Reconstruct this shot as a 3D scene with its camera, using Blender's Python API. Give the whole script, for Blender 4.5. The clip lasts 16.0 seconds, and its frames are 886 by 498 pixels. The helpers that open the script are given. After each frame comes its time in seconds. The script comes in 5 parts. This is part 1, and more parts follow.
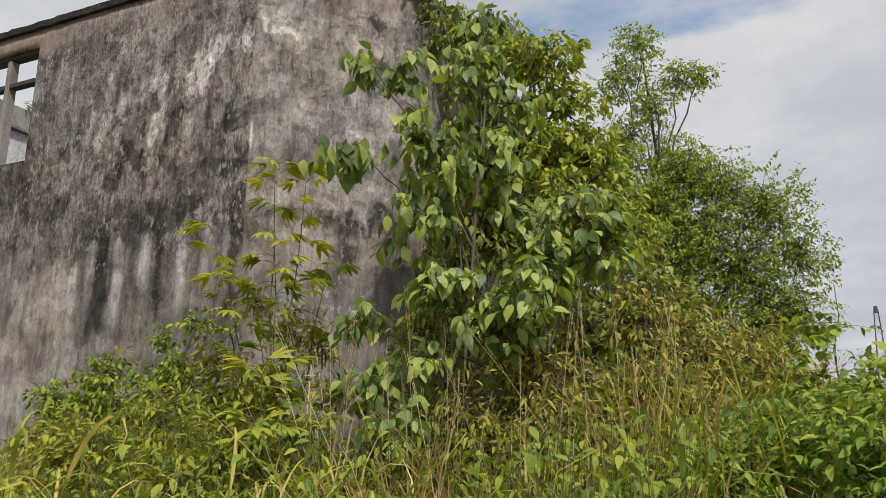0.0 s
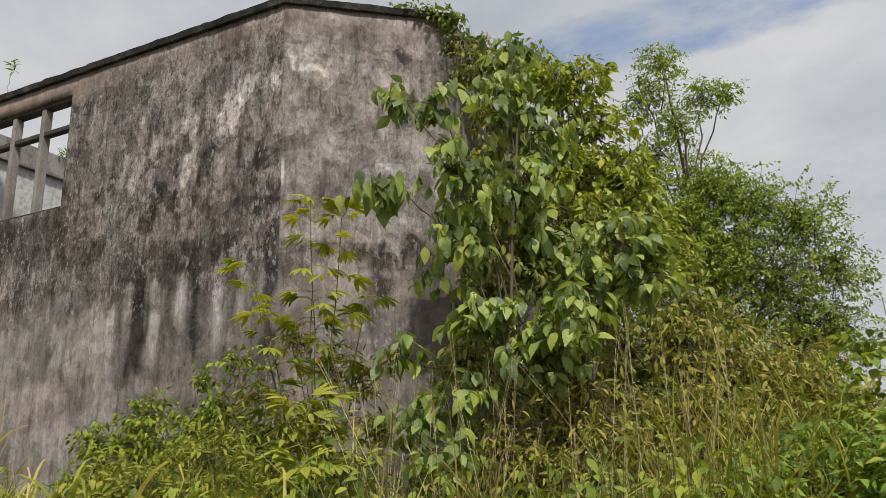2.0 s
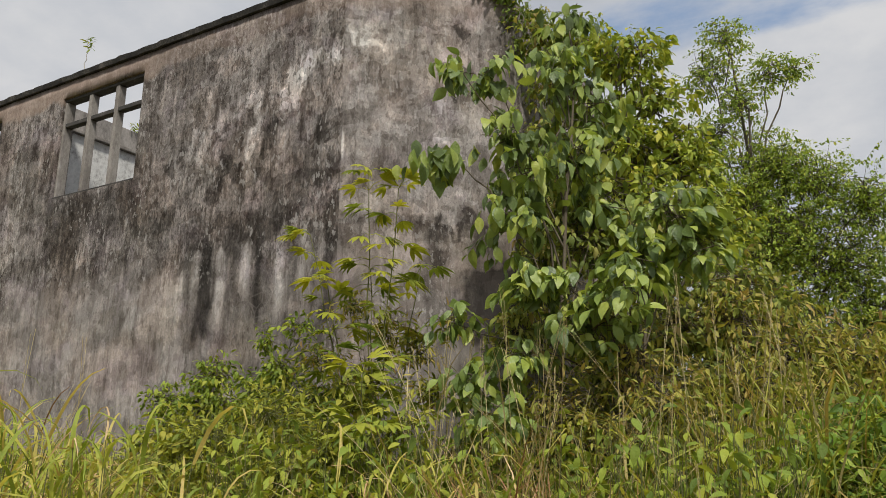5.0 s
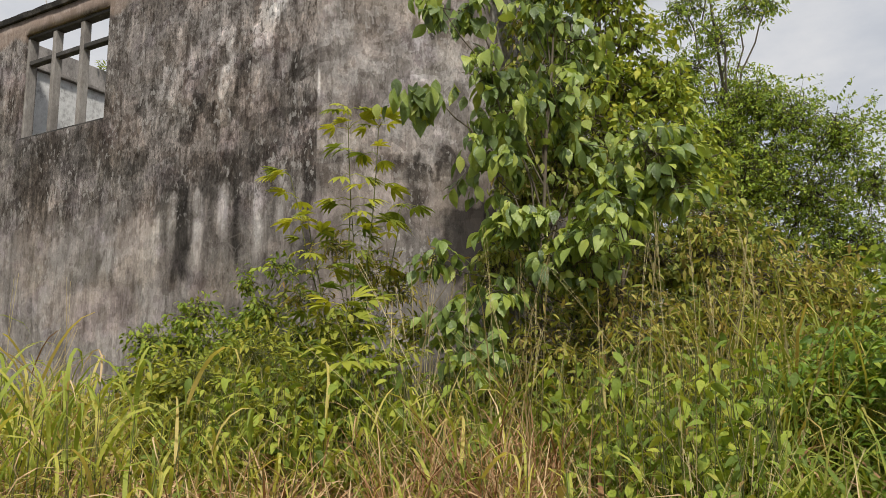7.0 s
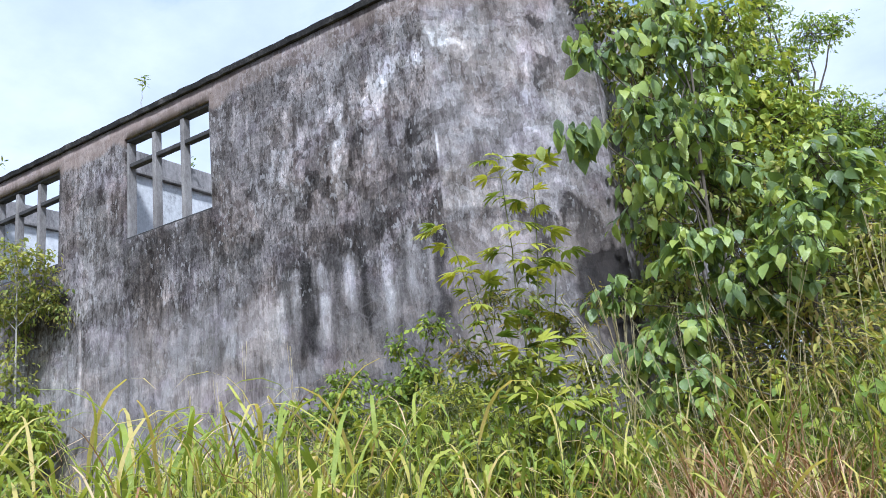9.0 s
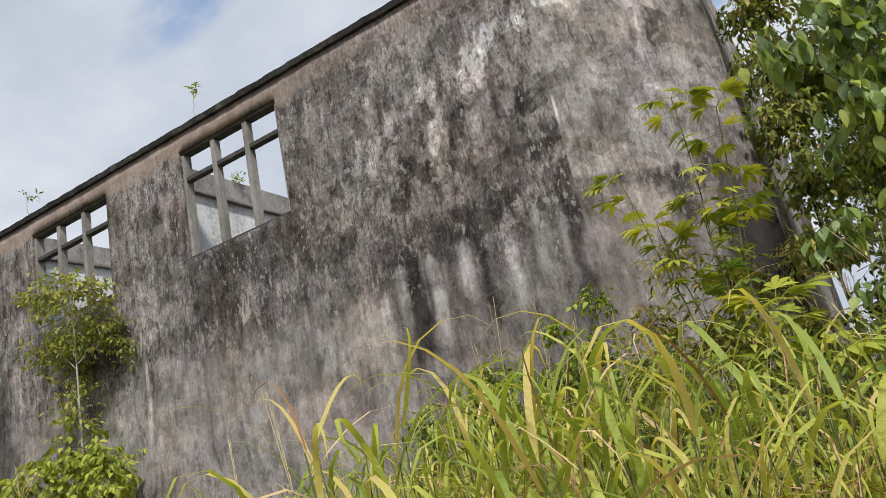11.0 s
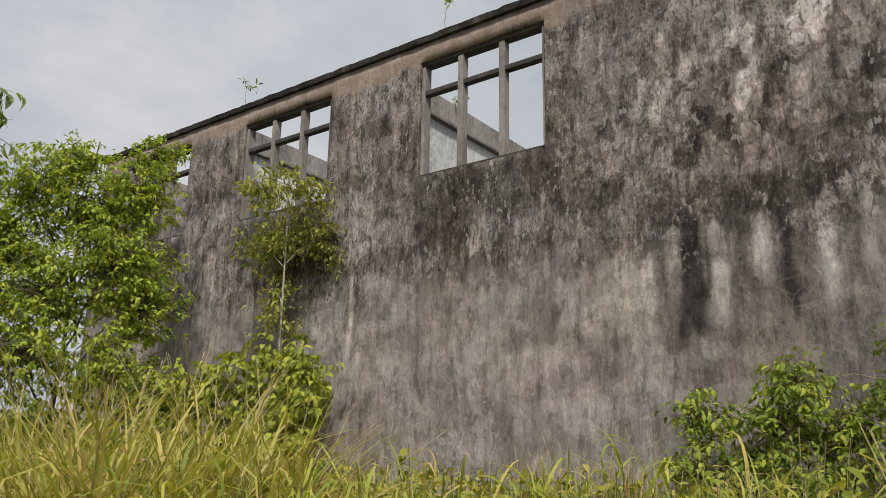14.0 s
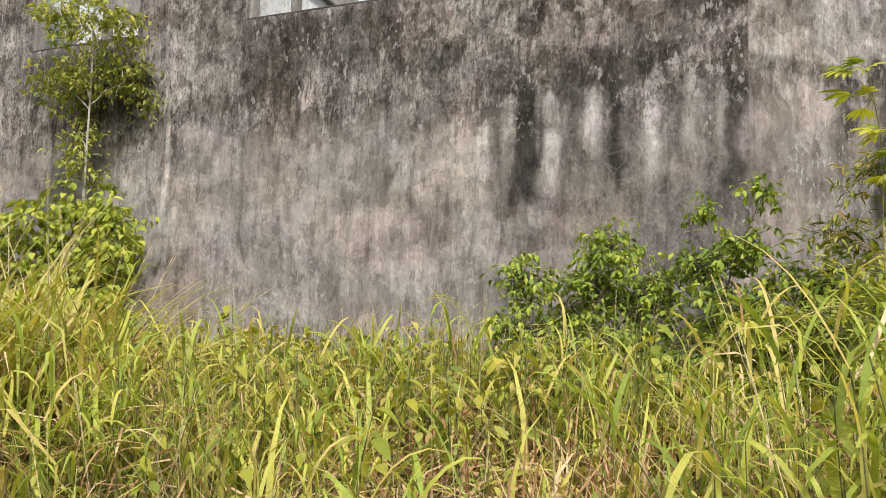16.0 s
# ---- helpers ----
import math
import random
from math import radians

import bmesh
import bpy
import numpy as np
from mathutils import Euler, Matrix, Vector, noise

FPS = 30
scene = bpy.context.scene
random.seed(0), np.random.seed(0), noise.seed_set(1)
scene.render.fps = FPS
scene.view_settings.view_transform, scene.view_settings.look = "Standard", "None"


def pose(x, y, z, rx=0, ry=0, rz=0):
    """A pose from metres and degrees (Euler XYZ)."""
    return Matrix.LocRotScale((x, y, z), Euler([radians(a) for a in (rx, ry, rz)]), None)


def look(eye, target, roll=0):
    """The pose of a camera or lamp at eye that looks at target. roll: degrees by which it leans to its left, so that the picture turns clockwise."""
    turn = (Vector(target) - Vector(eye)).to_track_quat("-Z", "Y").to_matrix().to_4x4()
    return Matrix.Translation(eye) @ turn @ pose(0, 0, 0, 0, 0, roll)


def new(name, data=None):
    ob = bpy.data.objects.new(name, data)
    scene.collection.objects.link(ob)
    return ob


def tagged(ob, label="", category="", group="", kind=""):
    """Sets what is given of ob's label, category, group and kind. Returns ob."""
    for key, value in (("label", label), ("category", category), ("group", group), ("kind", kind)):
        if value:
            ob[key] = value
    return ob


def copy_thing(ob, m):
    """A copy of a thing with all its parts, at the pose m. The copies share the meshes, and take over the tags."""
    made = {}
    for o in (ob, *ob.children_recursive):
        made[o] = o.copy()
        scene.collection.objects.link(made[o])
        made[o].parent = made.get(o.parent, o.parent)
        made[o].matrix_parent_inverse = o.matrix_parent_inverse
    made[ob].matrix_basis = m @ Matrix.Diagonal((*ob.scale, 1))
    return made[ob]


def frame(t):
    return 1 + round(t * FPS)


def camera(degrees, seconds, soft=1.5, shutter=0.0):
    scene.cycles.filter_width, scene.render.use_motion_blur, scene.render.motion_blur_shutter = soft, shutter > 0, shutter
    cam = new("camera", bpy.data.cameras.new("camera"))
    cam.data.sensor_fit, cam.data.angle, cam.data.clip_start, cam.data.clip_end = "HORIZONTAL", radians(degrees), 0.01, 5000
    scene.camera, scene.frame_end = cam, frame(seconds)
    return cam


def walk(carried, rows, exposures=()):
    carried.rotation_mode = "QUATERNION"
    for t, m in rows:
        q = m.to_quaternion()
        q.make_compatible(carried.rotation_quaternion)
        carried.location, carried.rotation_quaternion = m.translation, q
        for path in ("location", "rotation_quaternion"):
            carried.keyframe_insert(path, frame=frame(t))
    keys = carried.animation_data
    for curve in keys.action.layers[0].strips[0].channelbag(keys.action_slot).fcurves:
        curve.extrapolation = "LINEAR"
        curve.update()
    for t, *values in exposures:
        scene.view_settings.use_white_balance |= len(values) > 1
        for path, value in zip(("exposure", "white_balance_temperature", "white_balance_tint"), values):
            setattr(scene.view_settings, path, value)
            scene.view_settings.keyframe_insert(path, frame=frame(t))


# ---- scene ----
import functools

cam = camera(60.7, 16.0, soft=0.5)
PATH = [
    (0, (4.399, -5.331, 1.062), (3.598, -3.557, 1.517), 0.1),
    (0.5, (4.327, -5.326, 1.067), (3.419, -3.611, 1.552), -1.2),
    (1, (4.282, -5.347, 1.088), (3.348, -3.652, 1.594), -2.1),
    (1.5, (4.274, -5.375, 1.087), (3.348, -3.681, 1.611), -2.0),
    (2, (4.296, -5.359, 1.092), (3.449, -3.625, 1.617), -1.7),
    (2.5, (4.318, -5.359, 1.071), (3.557, -3.582, 1.584), -1.0),
    (3, (4.4, -5.38, 1.061), (3.712, -3.571, 1.565), -0.3),
    (3.5, (4.455, -5.366, 1.015), (3.824, -3.534, 1.513), 0.2),
    (4, (4.447, -5.383, 0.976), (3.796, -3.557, 1.467), 0.3),
    (4.5, (4.409, -5.403, 0.968), (3.555, -3.661, 1.457), 0.5),
    (4.7, (4.388, -5.41, 0.974), (3.404, -3.74, 1.466), 0.4),
    (6.8, (4.32, -5.505, 1.032), (3.335, -3.806, 1.407), -0.5),
    (7, (4.333, -5.486, 0.992), (3.388, -3.752, 1.308), -0.7),
    (7.5, (4.196, -5.681, 0.845), (3.144, -3.983, 0.955), 0.1),
    (8, (4.024, -5.835, 0.812), (2.911, -4.174, 0.851), -1.2),
    (8.5, (3.717, -5.844, 0.765), (2.714, -4.169, 1.198), -3.8),
    (9, (3.381, -5.942, 0.852), (2.413, -4.269, 1.366), -6.7),
    (9.5, (3.015, -5.837, 0.783), (2.034, -4.188, 1.345), -8.2),
    (12, (1.09, -5.949, 0.834), (0.209, -4.255, 1.43), -13.4),
    (12.5, (0.766, -5.895, 0.868), (-0.177, -4.252, 1.507), -10.8),
    (13, (0.512, -5.99, 0.981), (-0.515, -4.386, 1.589), -5.0),
    (13.5, (0.347, -6.113, 1.033), (-0.753, -4.533, 1.574), -1.1),
    (14, (0.268, -6.129, 1.022), (-0.894, -4.582, 1.529), 1.1),
    (14.2, (0.184, -6.191, 0.974), (-0.978, -4.637, 1.461), 1.4),
    (14.5, (0.196, -6.072, 1.013), (-1.022, -4.542, 1.431), 1.8),
    (15, (0.176, -5.908, 0.953), (-0.763, -4.159, 1.197), 0.7),
    (15.5, (0.189, -5.929, 0.985), (-0.583, -4.092, 1.155), 1.0),
    (16, (0.086, -6.029, 0.97), (-0.691, -4.195, 1.15), 1.8),
]
EXPOSURES = [
    (0, 0.0, 6500, 10), (2.0, -0.08, 6550, 10), (3.0, -0.12, 6550, 10), (4.5, -0.1, 6550, 10), (6.8, 0.05, 6500, 10), (7.5, 0.2, 6500, 12), (7.8, 0.75, 6100, 12), (8.0, 0.88, 5550, 11), (8.5, 0.64, 5000, 10),
    (9.0, 0.62, 5100, 13), (9.5, 0.54, 5350, 12), (11.8, 0.05, 6400, 10), (12.5, 0.0, 6500, 10), (13.0, -0.1, 6500, 10), (14.5, 0.0, 6500, 10), (15.0, 0.25, 6500, 10), (15.5, 0.78, 6450, 10), (16, 0.62, 6400, 10),
]
walk(cam, [(t, look(eye, target, roll)) for t, eye, target, roll in PATH], EXPOSURES)

# ---- light and sky ----
SUN_ELEV, SUN_AZ = 52.0, -52.0  # degrees; azimuth of the sun from +x towards +y
world = bpy.data.worlds.new("overcast_sky")
scene.world = world
world.use_nodes = True


class Net:
    """A short hand for node trees."""

    def __init__(self, tree):
        self.tree = tree

    def add(self, kind, **values):
        node = self.tree.nodes.new(kind)
        for key, value in values.items():
            setattr(node, key, value)
        return node

    def put(self, value, socket):
        if isinstance(value, (int, float)):
            socket.default_value = value
        elif isinstance(value, (tuple, list)):
            socket.default_value = (*value, 1.0) if len(value) == 3 and len(socket.default_value) == 4 else value
        else:
            self.tree.links.new(value, socket)

    def math(self, op, a, b=0.0, clamp=False):
        node = self.add("ShaderNodeMath", operation=op, use_clamp=clamp)
        self.put(a, node.inputs[0])
        self.put(b, node.inputs[1])
        return node.outputs[0]

    def noise(self, vector, scale, detail=4.0, rough=0.55, stretch=(1, 1, 1), shift=(0, 0, 0), distortion=0.0):
        m = self.add("ShaderNodeMapping")
        self.put(vector, m.inputs[0])
        m.inputs["Location"].default_value = shift
        m.inputs["Scale"].default_value = stretch
        n = self.add("ShaderNodeTexNoise")
        self.put(m.outputs[0], n.inputs["Vector"])
        for key, value in (("Scale", scale), ("Detail", detail), ("Roughness", rough), ("Distortion", distortion)):
            n.inputs[key].default_value = value
        return n.outputs["Fac"]

    def step(self, value, low, high, a=0.0, b=1.0):
        n = self.add("ShaderNodeMapRange", interpolation_type="SMOOTHSTEP")
        for v, s in zip((value, low, high, a, b), n.inputs):
            self.put(v, s)
        return n.outputs[0]

    def mix(self, fac, a, b, blend="MIX"):
        n = self.add("ShaderNodeMix", data_type="RGBA", blend_type=blend)
        self.put(fac, n.inputs[0])
        self.put(a, n.inputs[6])
        self.put(b, n.inputs[7])
        return n.outputs[2]

    def ramp(self, fac, *stops):
        n = self.add("ShaderNodeValToRGB")
        el = n.color_ramp.elements
        while len(el) < len(stops):
            el.new(0.5)
        for e, (at, colour) in zip(el, stops):
            e.position, e.color = at, (*colour, 1)
        self.put(fac, n.inputs[0])
        return n.outputs[0]


def build_sky():
    tree = world.node_tree
    tree.nodes.clear()
    net = Net(tree)
    sky = net.add("ShaderNodeTexSky", sky_type="NISHITA", sun_disc=False, sun_elevation=radians(SUN_ELEV), sun_rotation=radians(90 - SUN_AZ))
    sky.air_density, sky.dust_density, sky.ozone_density = 1.0, 1.5, 1.0
    way = net.add("ShaderNodeTexCoord").outputs["Generated"]
    split = net.add("ShaderNodeSeparateXYZ")
    net.put(way, split.inputs[0])
    # cloud sheet: directions flattened on to a high plane
    up = net.math("MAXIMUM", split.outputs[2], 0.0)
    up = net.math("ADD", up, 0.22)
    flat = net.add("ShaderNodeCombineXYZ")
    net.put(net.math("DIVIDE", split.outputs[0], up), flat.inputs[0])
    net.put(net.math("DIVIDE", split.outputs[1], up), flat.inputs[1])
    body = net.noise(flat.outputs[0], 0.75, 9, 0.52, shift=CLOUD_SHIFT, distortion=0.25)
    shade = net.noise(flat.outputs[0], 1.7, 8, 0.6, shift=(3.3, 1.7, 0))
    # two ragged blue gaps in the cloud sheet
    for gx, gy, rx, ry in ((-0.13, 1.2, 0.40, 0.085), (-0.72, 0.67, 0.16, 0.06)):
        dx = net.math("DIVIDE", net.math("SUBTRACT", net.math("DIVIDE", split.outputs[0], up), gx), rx)
        dy = net.math("DIVIDE", net.math("SUBTRACT", net.math("DIVIDE", split.outputs[1], up), gy), ry)
        d = net.math("ADD", net.math("MULTIPLY", dx, dx), net.math("MULTIPLY", dy, dy))
        body = net.math("SUBTRACT", body, net.step(d, 0.0, 2.2, 0.2, 0.0))
    wisps = net.noise(flat.outputs[0], 4.5, 9, 0.6, (1.0, 1.6, 1), (5, 2, 0))
    body = net.math("ADD", body, net.math("MULTIPLY", net.math("SUBTRACT", wisps, 0.5), 0.4))
    cover = net.step(body, 0.22, 0.42)
    cloud = net.ramp(shade, (0.3, (4.4, 4.7, 5.3)), (0.5, (5.5, 5.75, 6.2)), (0.68, (6.9, 6.95, 7.1)))
    bluer = net.mix(0.6, sky.outputs[0], (3.2, 4.6, 7.0))
    out = net.mix(cover, bluer, cloud)
    back = net.add("ShaderNodeBackground")
    net.put(out, back.inputs[0])
    back.inputs[1].default_value = 0.1
    net.put(back.outputs[0], net.add("ShaderNodeOutputWorld").inputs[0])


CLOUD_SHIFT = (0.0, 0.0, 0.0)
build_sky()
sun = new("sun", bpy.data.lights.new("sun", "SUN"))
sun.data.energy, sun.data.angle, sun.data.color = 3.6, radians(6), (1.0, 0.95, 0.87)
sun_way = Vector((math.cos(radians(SUN_AZ)) * math.cos(radians(SUN_ELEV)), math.sin(radians(SUN_AZ)) * math.cos(radians(SUN_ELEV)), math.sin(radians(SUN_ELEV))))
sun.matrix_world = look(sun_way * 30, (0, 0, 0))


# ---- materials ----
def material(name, rough=0.9, spec=0.3):
    mat = bpy.data.materials.new(name)
    mat.use_nodes = True
    net = Net(mat.node_tree)
    bsdf = mat.node_tree.nodes["Principled BSDF"]
    bsdf.inputs["Roughness"].default_value = rough
    bsdf.inputs["Specular IOR Level"].default_value = spec
    where = net.add("ShaderNodeTexCoord").outputs["Object"]
    return mat, net, bsdf, where


def relief(net, bsdf, height, strength=0.3, distance=0.01):
    b = net.add("ShaderNodeBump")
    b.inputs["Strength"].default_value = strength
    b.inputs["Distance"].default_value = distance
    net.put(height, b.inputs["Height"])
    net.put(b.outputs[0], bsdf.inputs["Normal"])


def box_mask(net, u, low, high, soft):
    return net.math("MULTIPLY", net.step(u, low - soft, low + soft), net.step(u, high - soft, high + soft, 1.0, 0.0))


def weathered_plaster(name, stains, contrast=1.0, lift=0.0):
    """Old cement render: mottled mould above, washed smooth foot, run-off streaks, flaked skins and lichen specks."""
    mat, net, bsdf, where = material(name, 0.95, 0.12)
    axes = net.add("ShaderNodeSeparateXYZ")
    net.put(where, axes.inputs[0])
    x, z = axes.outputs[0], axes.outputs[2]
    cloud = net.noise(where, 0.9, 4, 0.55, (1, 1, 0.8))
    blot = net.noise(where, 2.6, 7, 0.56, (1, 1, 0.72), (7, 3, 1), 0.2)
    patch = net.noise(where, 6.5, 6, 0.55, (1, 1, 0.55), (3, 8, 1), 0.15)
    runs = net.noise(where, 8.0, 7, 0.55, (1, 1, 0.09))
    speck = net.noise(where, 40.0, 6, 0.72, (1, 1, 0.6), (4, 0, 2))
    grain = net.noise(where, 120.0, 3, 0.65)
    off = lambda v, k: net.math("MULTIPLY", net.math("SUBTRACT", v, 0.5), k)
    plus = lambda *v: functools.reduce(lambda p, q: net.math("ADD", p, q), v)
    upper = net.step(plus(z, off(cloud, 1.4), off(patch, 1.2)), 2.45, 3.0)
    rough = net.math("ADD", net.math("MULTIPLY", upper, 0.45), 0.55)
    tone = plus(off(cloud, 0.25), net.math("MULTIPLY", off(blot, 0.22 * contrast), rough), net.math("MULTIPLY", off(patch, 0.22 * contrast), rough), off(runs, 0.12), net.math("MULTIPLY", off(speck, 0.7 * contrast), rough), off(grain, 0.25))
    tone = net.math("ADD", tone, 0.6 + lift)
    edge = net.noise(where, 6.0, 4, 0.5, (1, 1, 0.7), (3, 8, 1), 0.2)
    sway = net.noise(where, 2.2, 3, 0.5, (1, 1, 0.8), (7, 3, 1))
    for s in stains(net, x, z, sway, edge, runs):
        tone = net.math("ADD", tone, s)
    colour = net.ramp(tone, (0.18, (0.04, 0.036, 0.033)), (0.38, (0.11, 0.099, 0.092)), (0.53, (0.215, 0.196, 0.184)), (0.68, (0.325, 0.303, 0.29)), (0.9, (0.56, 0.54, 0.525)))
    tint = lambda fac, c: net.mix(fac, colour, net.mix(1.0, colour, c, "MULTIPLY"))
    # brown, greenish and violet-grey casts of old mould
    colour = tint(net.step(net.noise(where, 1.1, 7, 0.6, shift=(2, 9, 4)), 0.47, 0.6, 0, 0.55), (1.07, 0.97, 0.9))
    colour = tint(net.step(net.noise(where, 1.5, 7, 0.6, shift=(12, 1, 6)), 0.5, 0.62, 0, 0.4), (0.98, 1.0, 0.93))
    colour = tint(net.step(net.noise(where, 1.9, 6, 0.6, shift=(5, 1, 16)), 0.52, 0.62, 0, 0.7), (1.02, 0.98, 1.06))
    # flaked skins with crisp edges, dark where they are gone and pale where they hold
    # broad repairs and tide marks with thin crisp edges
    tide = net.noise(where, 2.1, 4, 0.5, (1, 1, 1.2), (14, 2, 8), 0.3)
    colour = tint(net.step(tide, 0.53, 0.537, 0, 0.8), (1.24, 1.22, 1.21))
    colour = tint(net.math("MULTIPLY", net.step(tide, 0.45, 0.457, 0.9, 0), rough), (0.66, 0.64, 0.62))
    # short drips of mould and washed drips, a hand to an arm long
    drip = net.math("ADD", net.noise(where, 12.0, 3, 0.5, (1, 1, 0.24), (41, 2, 5), 0.3), off(speck, 0.06))
    colour = tint(net.math("MULTIPLY", net.step(drip, 0.41, 0.425, 0.95, 0), net.math("MULTIPLY", rough, contrast)), (0.58, 0.56, 0.54))
    colour = tint(net.math("MULTIPLY", net.step(drip, 0.585, 0.6, 0, 0.85), net.math("MULTIPLY", rough, contrast)), (1.4, 1.38, 1.36))
    skin = net.noise(where, 7.0, 4, 0.52, (1, 1, 0.8), (12, 5, 3), 0.25)
    colour = tint(net.math("MULTIPLY", net.step(skin, 0.42, 0.432, 0.9 * contrast, 0), rough), (0.55, 0.52, 0.5))
    colour = tint(net.math("MULTIPLY", net.step(skin, 0.57, 0.582, 0, 0.75 * contrast), rough), (1.4, 1.38, 1.37))
    flake = net.noise(where, 20, 4, 0.55, (1, 1, 0.5), (1, 5, 2))
    colour = net.mix(net.math("MULTIPLY", net.math("MULTIPLY", net.step(flake, 0.57, 0.59), net.step(blot, 0.44, 0.56)), net.math("MULTIPLY", upper, 0.45 * contrast)), colour, (0.47, 0.45, 0.43))
    mould = net.math("MULTIPLY", net.step(net.noise(where, 30, 4, 0.6, (1, 1, 0.5), (8, 5, 2)), 0.56, 0.59), net.step(cloud, 0.36, 0.56))
    colour = net.mix(net.math("MULTIPLY", net.math("MULTIPLY", mould, 0.65 * contrast * contrast), upper), colour, (0.04, 0.037, 0.033))
    # small pale clusters on the washed foot
    worn = net.math("MULTIPLY", net.step(net.noise(where, 24, 4, 0.6, (1, 1, 0.6), (1, 15, 2)), 0.56, 0.59), net.step(net.noise(where, 1.7, 5, 0.6, (1, 1, 0.45), (9, 9, 3)), 0.52, 0.6))
    colour = net.mix(net.math("MULTIPLY", worn, net.math("SUBTRACT", 0.5, net.math("MULTIPLY", upper, 0.4))), colour, (0.46, 0.44, 0.42))
    # thin sooty and washed dribbles
    wash = net.math("ADD", net.noise(where, 16.0, 3, 0.45, (1, 1, 0.13), (31, 2, 5)), off(patch, 0.5))
    where_wet = net.step(net.math("ADD", z, off(blot, 2.0)), 3.3, 4.0, 0.75, 0.35)
    colour = tint(net.math("MULTIPLY", net.step(wash, 0.40, 0.44, 0.6, 0), where_wet), (0.66, 0.64, 0.62))
    colour = tint(net.math("MULTIPLY", net.step(wash, 0.57, 0.61, 0, 0.5), where_wet), (1.25, 1.23, 1.21))
    # web of hairline cracks under the drips
    crackle = net.add("ShaderNodeTexVoronoi", feature="DISTANCE_TO_EDGE")
    crackle.inputs["Scale"].default_value = 9.0
    bent = net.add("ShaderNodeMapping")
    bent.inputs["Scale"].default_value = (1, 1, 0.8)
    net.put(where, bent.inputs[0])
    net.put(bent.outputs[0], crackle.inputs["Vector"])
    web = net.math("MULTIPLY", net.step(crackle.outputs["Distance"], 0.02, 0.07, 1, 0), net.math("MULTIPLY", box_mask(net, x, -1.35, -0.2, 0.2), box_mask(net, z, 1.5, 2.45, 0.25)))
    colour = net.mix(net.math("MULTIPLY", web, 0.1), colour, (0.42, 0.39, 0.36))
    # rain-sheltered brown strip under the coping, redder by the windows
    dusty = net.math("MULTIPLY", net.step(net.math("ADD", z, off(blot, 0.5)), 5.2, 5.3), net.step(x, -3.4, -2.2, 0.62, 0.25))
    colour = net.mix(dusty, colour, net.mix(patch, (0.2, 0.14, 0.11), (0.46, 0.36, 0.29)))
    pits = net.step(net.noise(where, 48, 3, 0.6, (1, 1, 0.8), (2, 2, 6)), 0.66, 0.7)
    colour = net.mix(net.math("MULTIPLY", pits, 0.6), colour, (0.04, 0.036, 0.032))
    net.put(colour, bsdf.inputs["Base Color"])
    relief(net, bsdf, plus(net.math("MULTIPLY", speck, 0.7), patch, net.math("MULTIPLY", skin, 0.7)), 0.55, 0.012)
    return mat


class Stains:
    """Ragged marks on a wall: patches given by centre, half width, half height and strength."""

    def __init__(self, net, x, z, blot, patch):
        self.net, self.out = net, []
        wob = net.math("ADD", net.math("MULTIPLY", net.math("SUBTRACT", blot, 0.5), 0.9), net.math("MULTIPLY", net.math("SUBTRACT", patch, 0.5), 0.55))
        self.z, self.x = net.math("ADD", z, wob), net.math("ADD", x, net.math("MULTIPLY", wob, 0.6))

    def add(self, mask, strength):
        self.out.append(self.net.math("MULTIPLY", mask, strength))

    def patch(self, cx, cz, w, h, strength, soft=0.03):
        self.add(self.net.math("MULTIPLY", box_mask(self.net, self.x, cx - w, cx + w, soft), box_mask(self.net, self.z, cz - h, cz + h, soft)), strength)


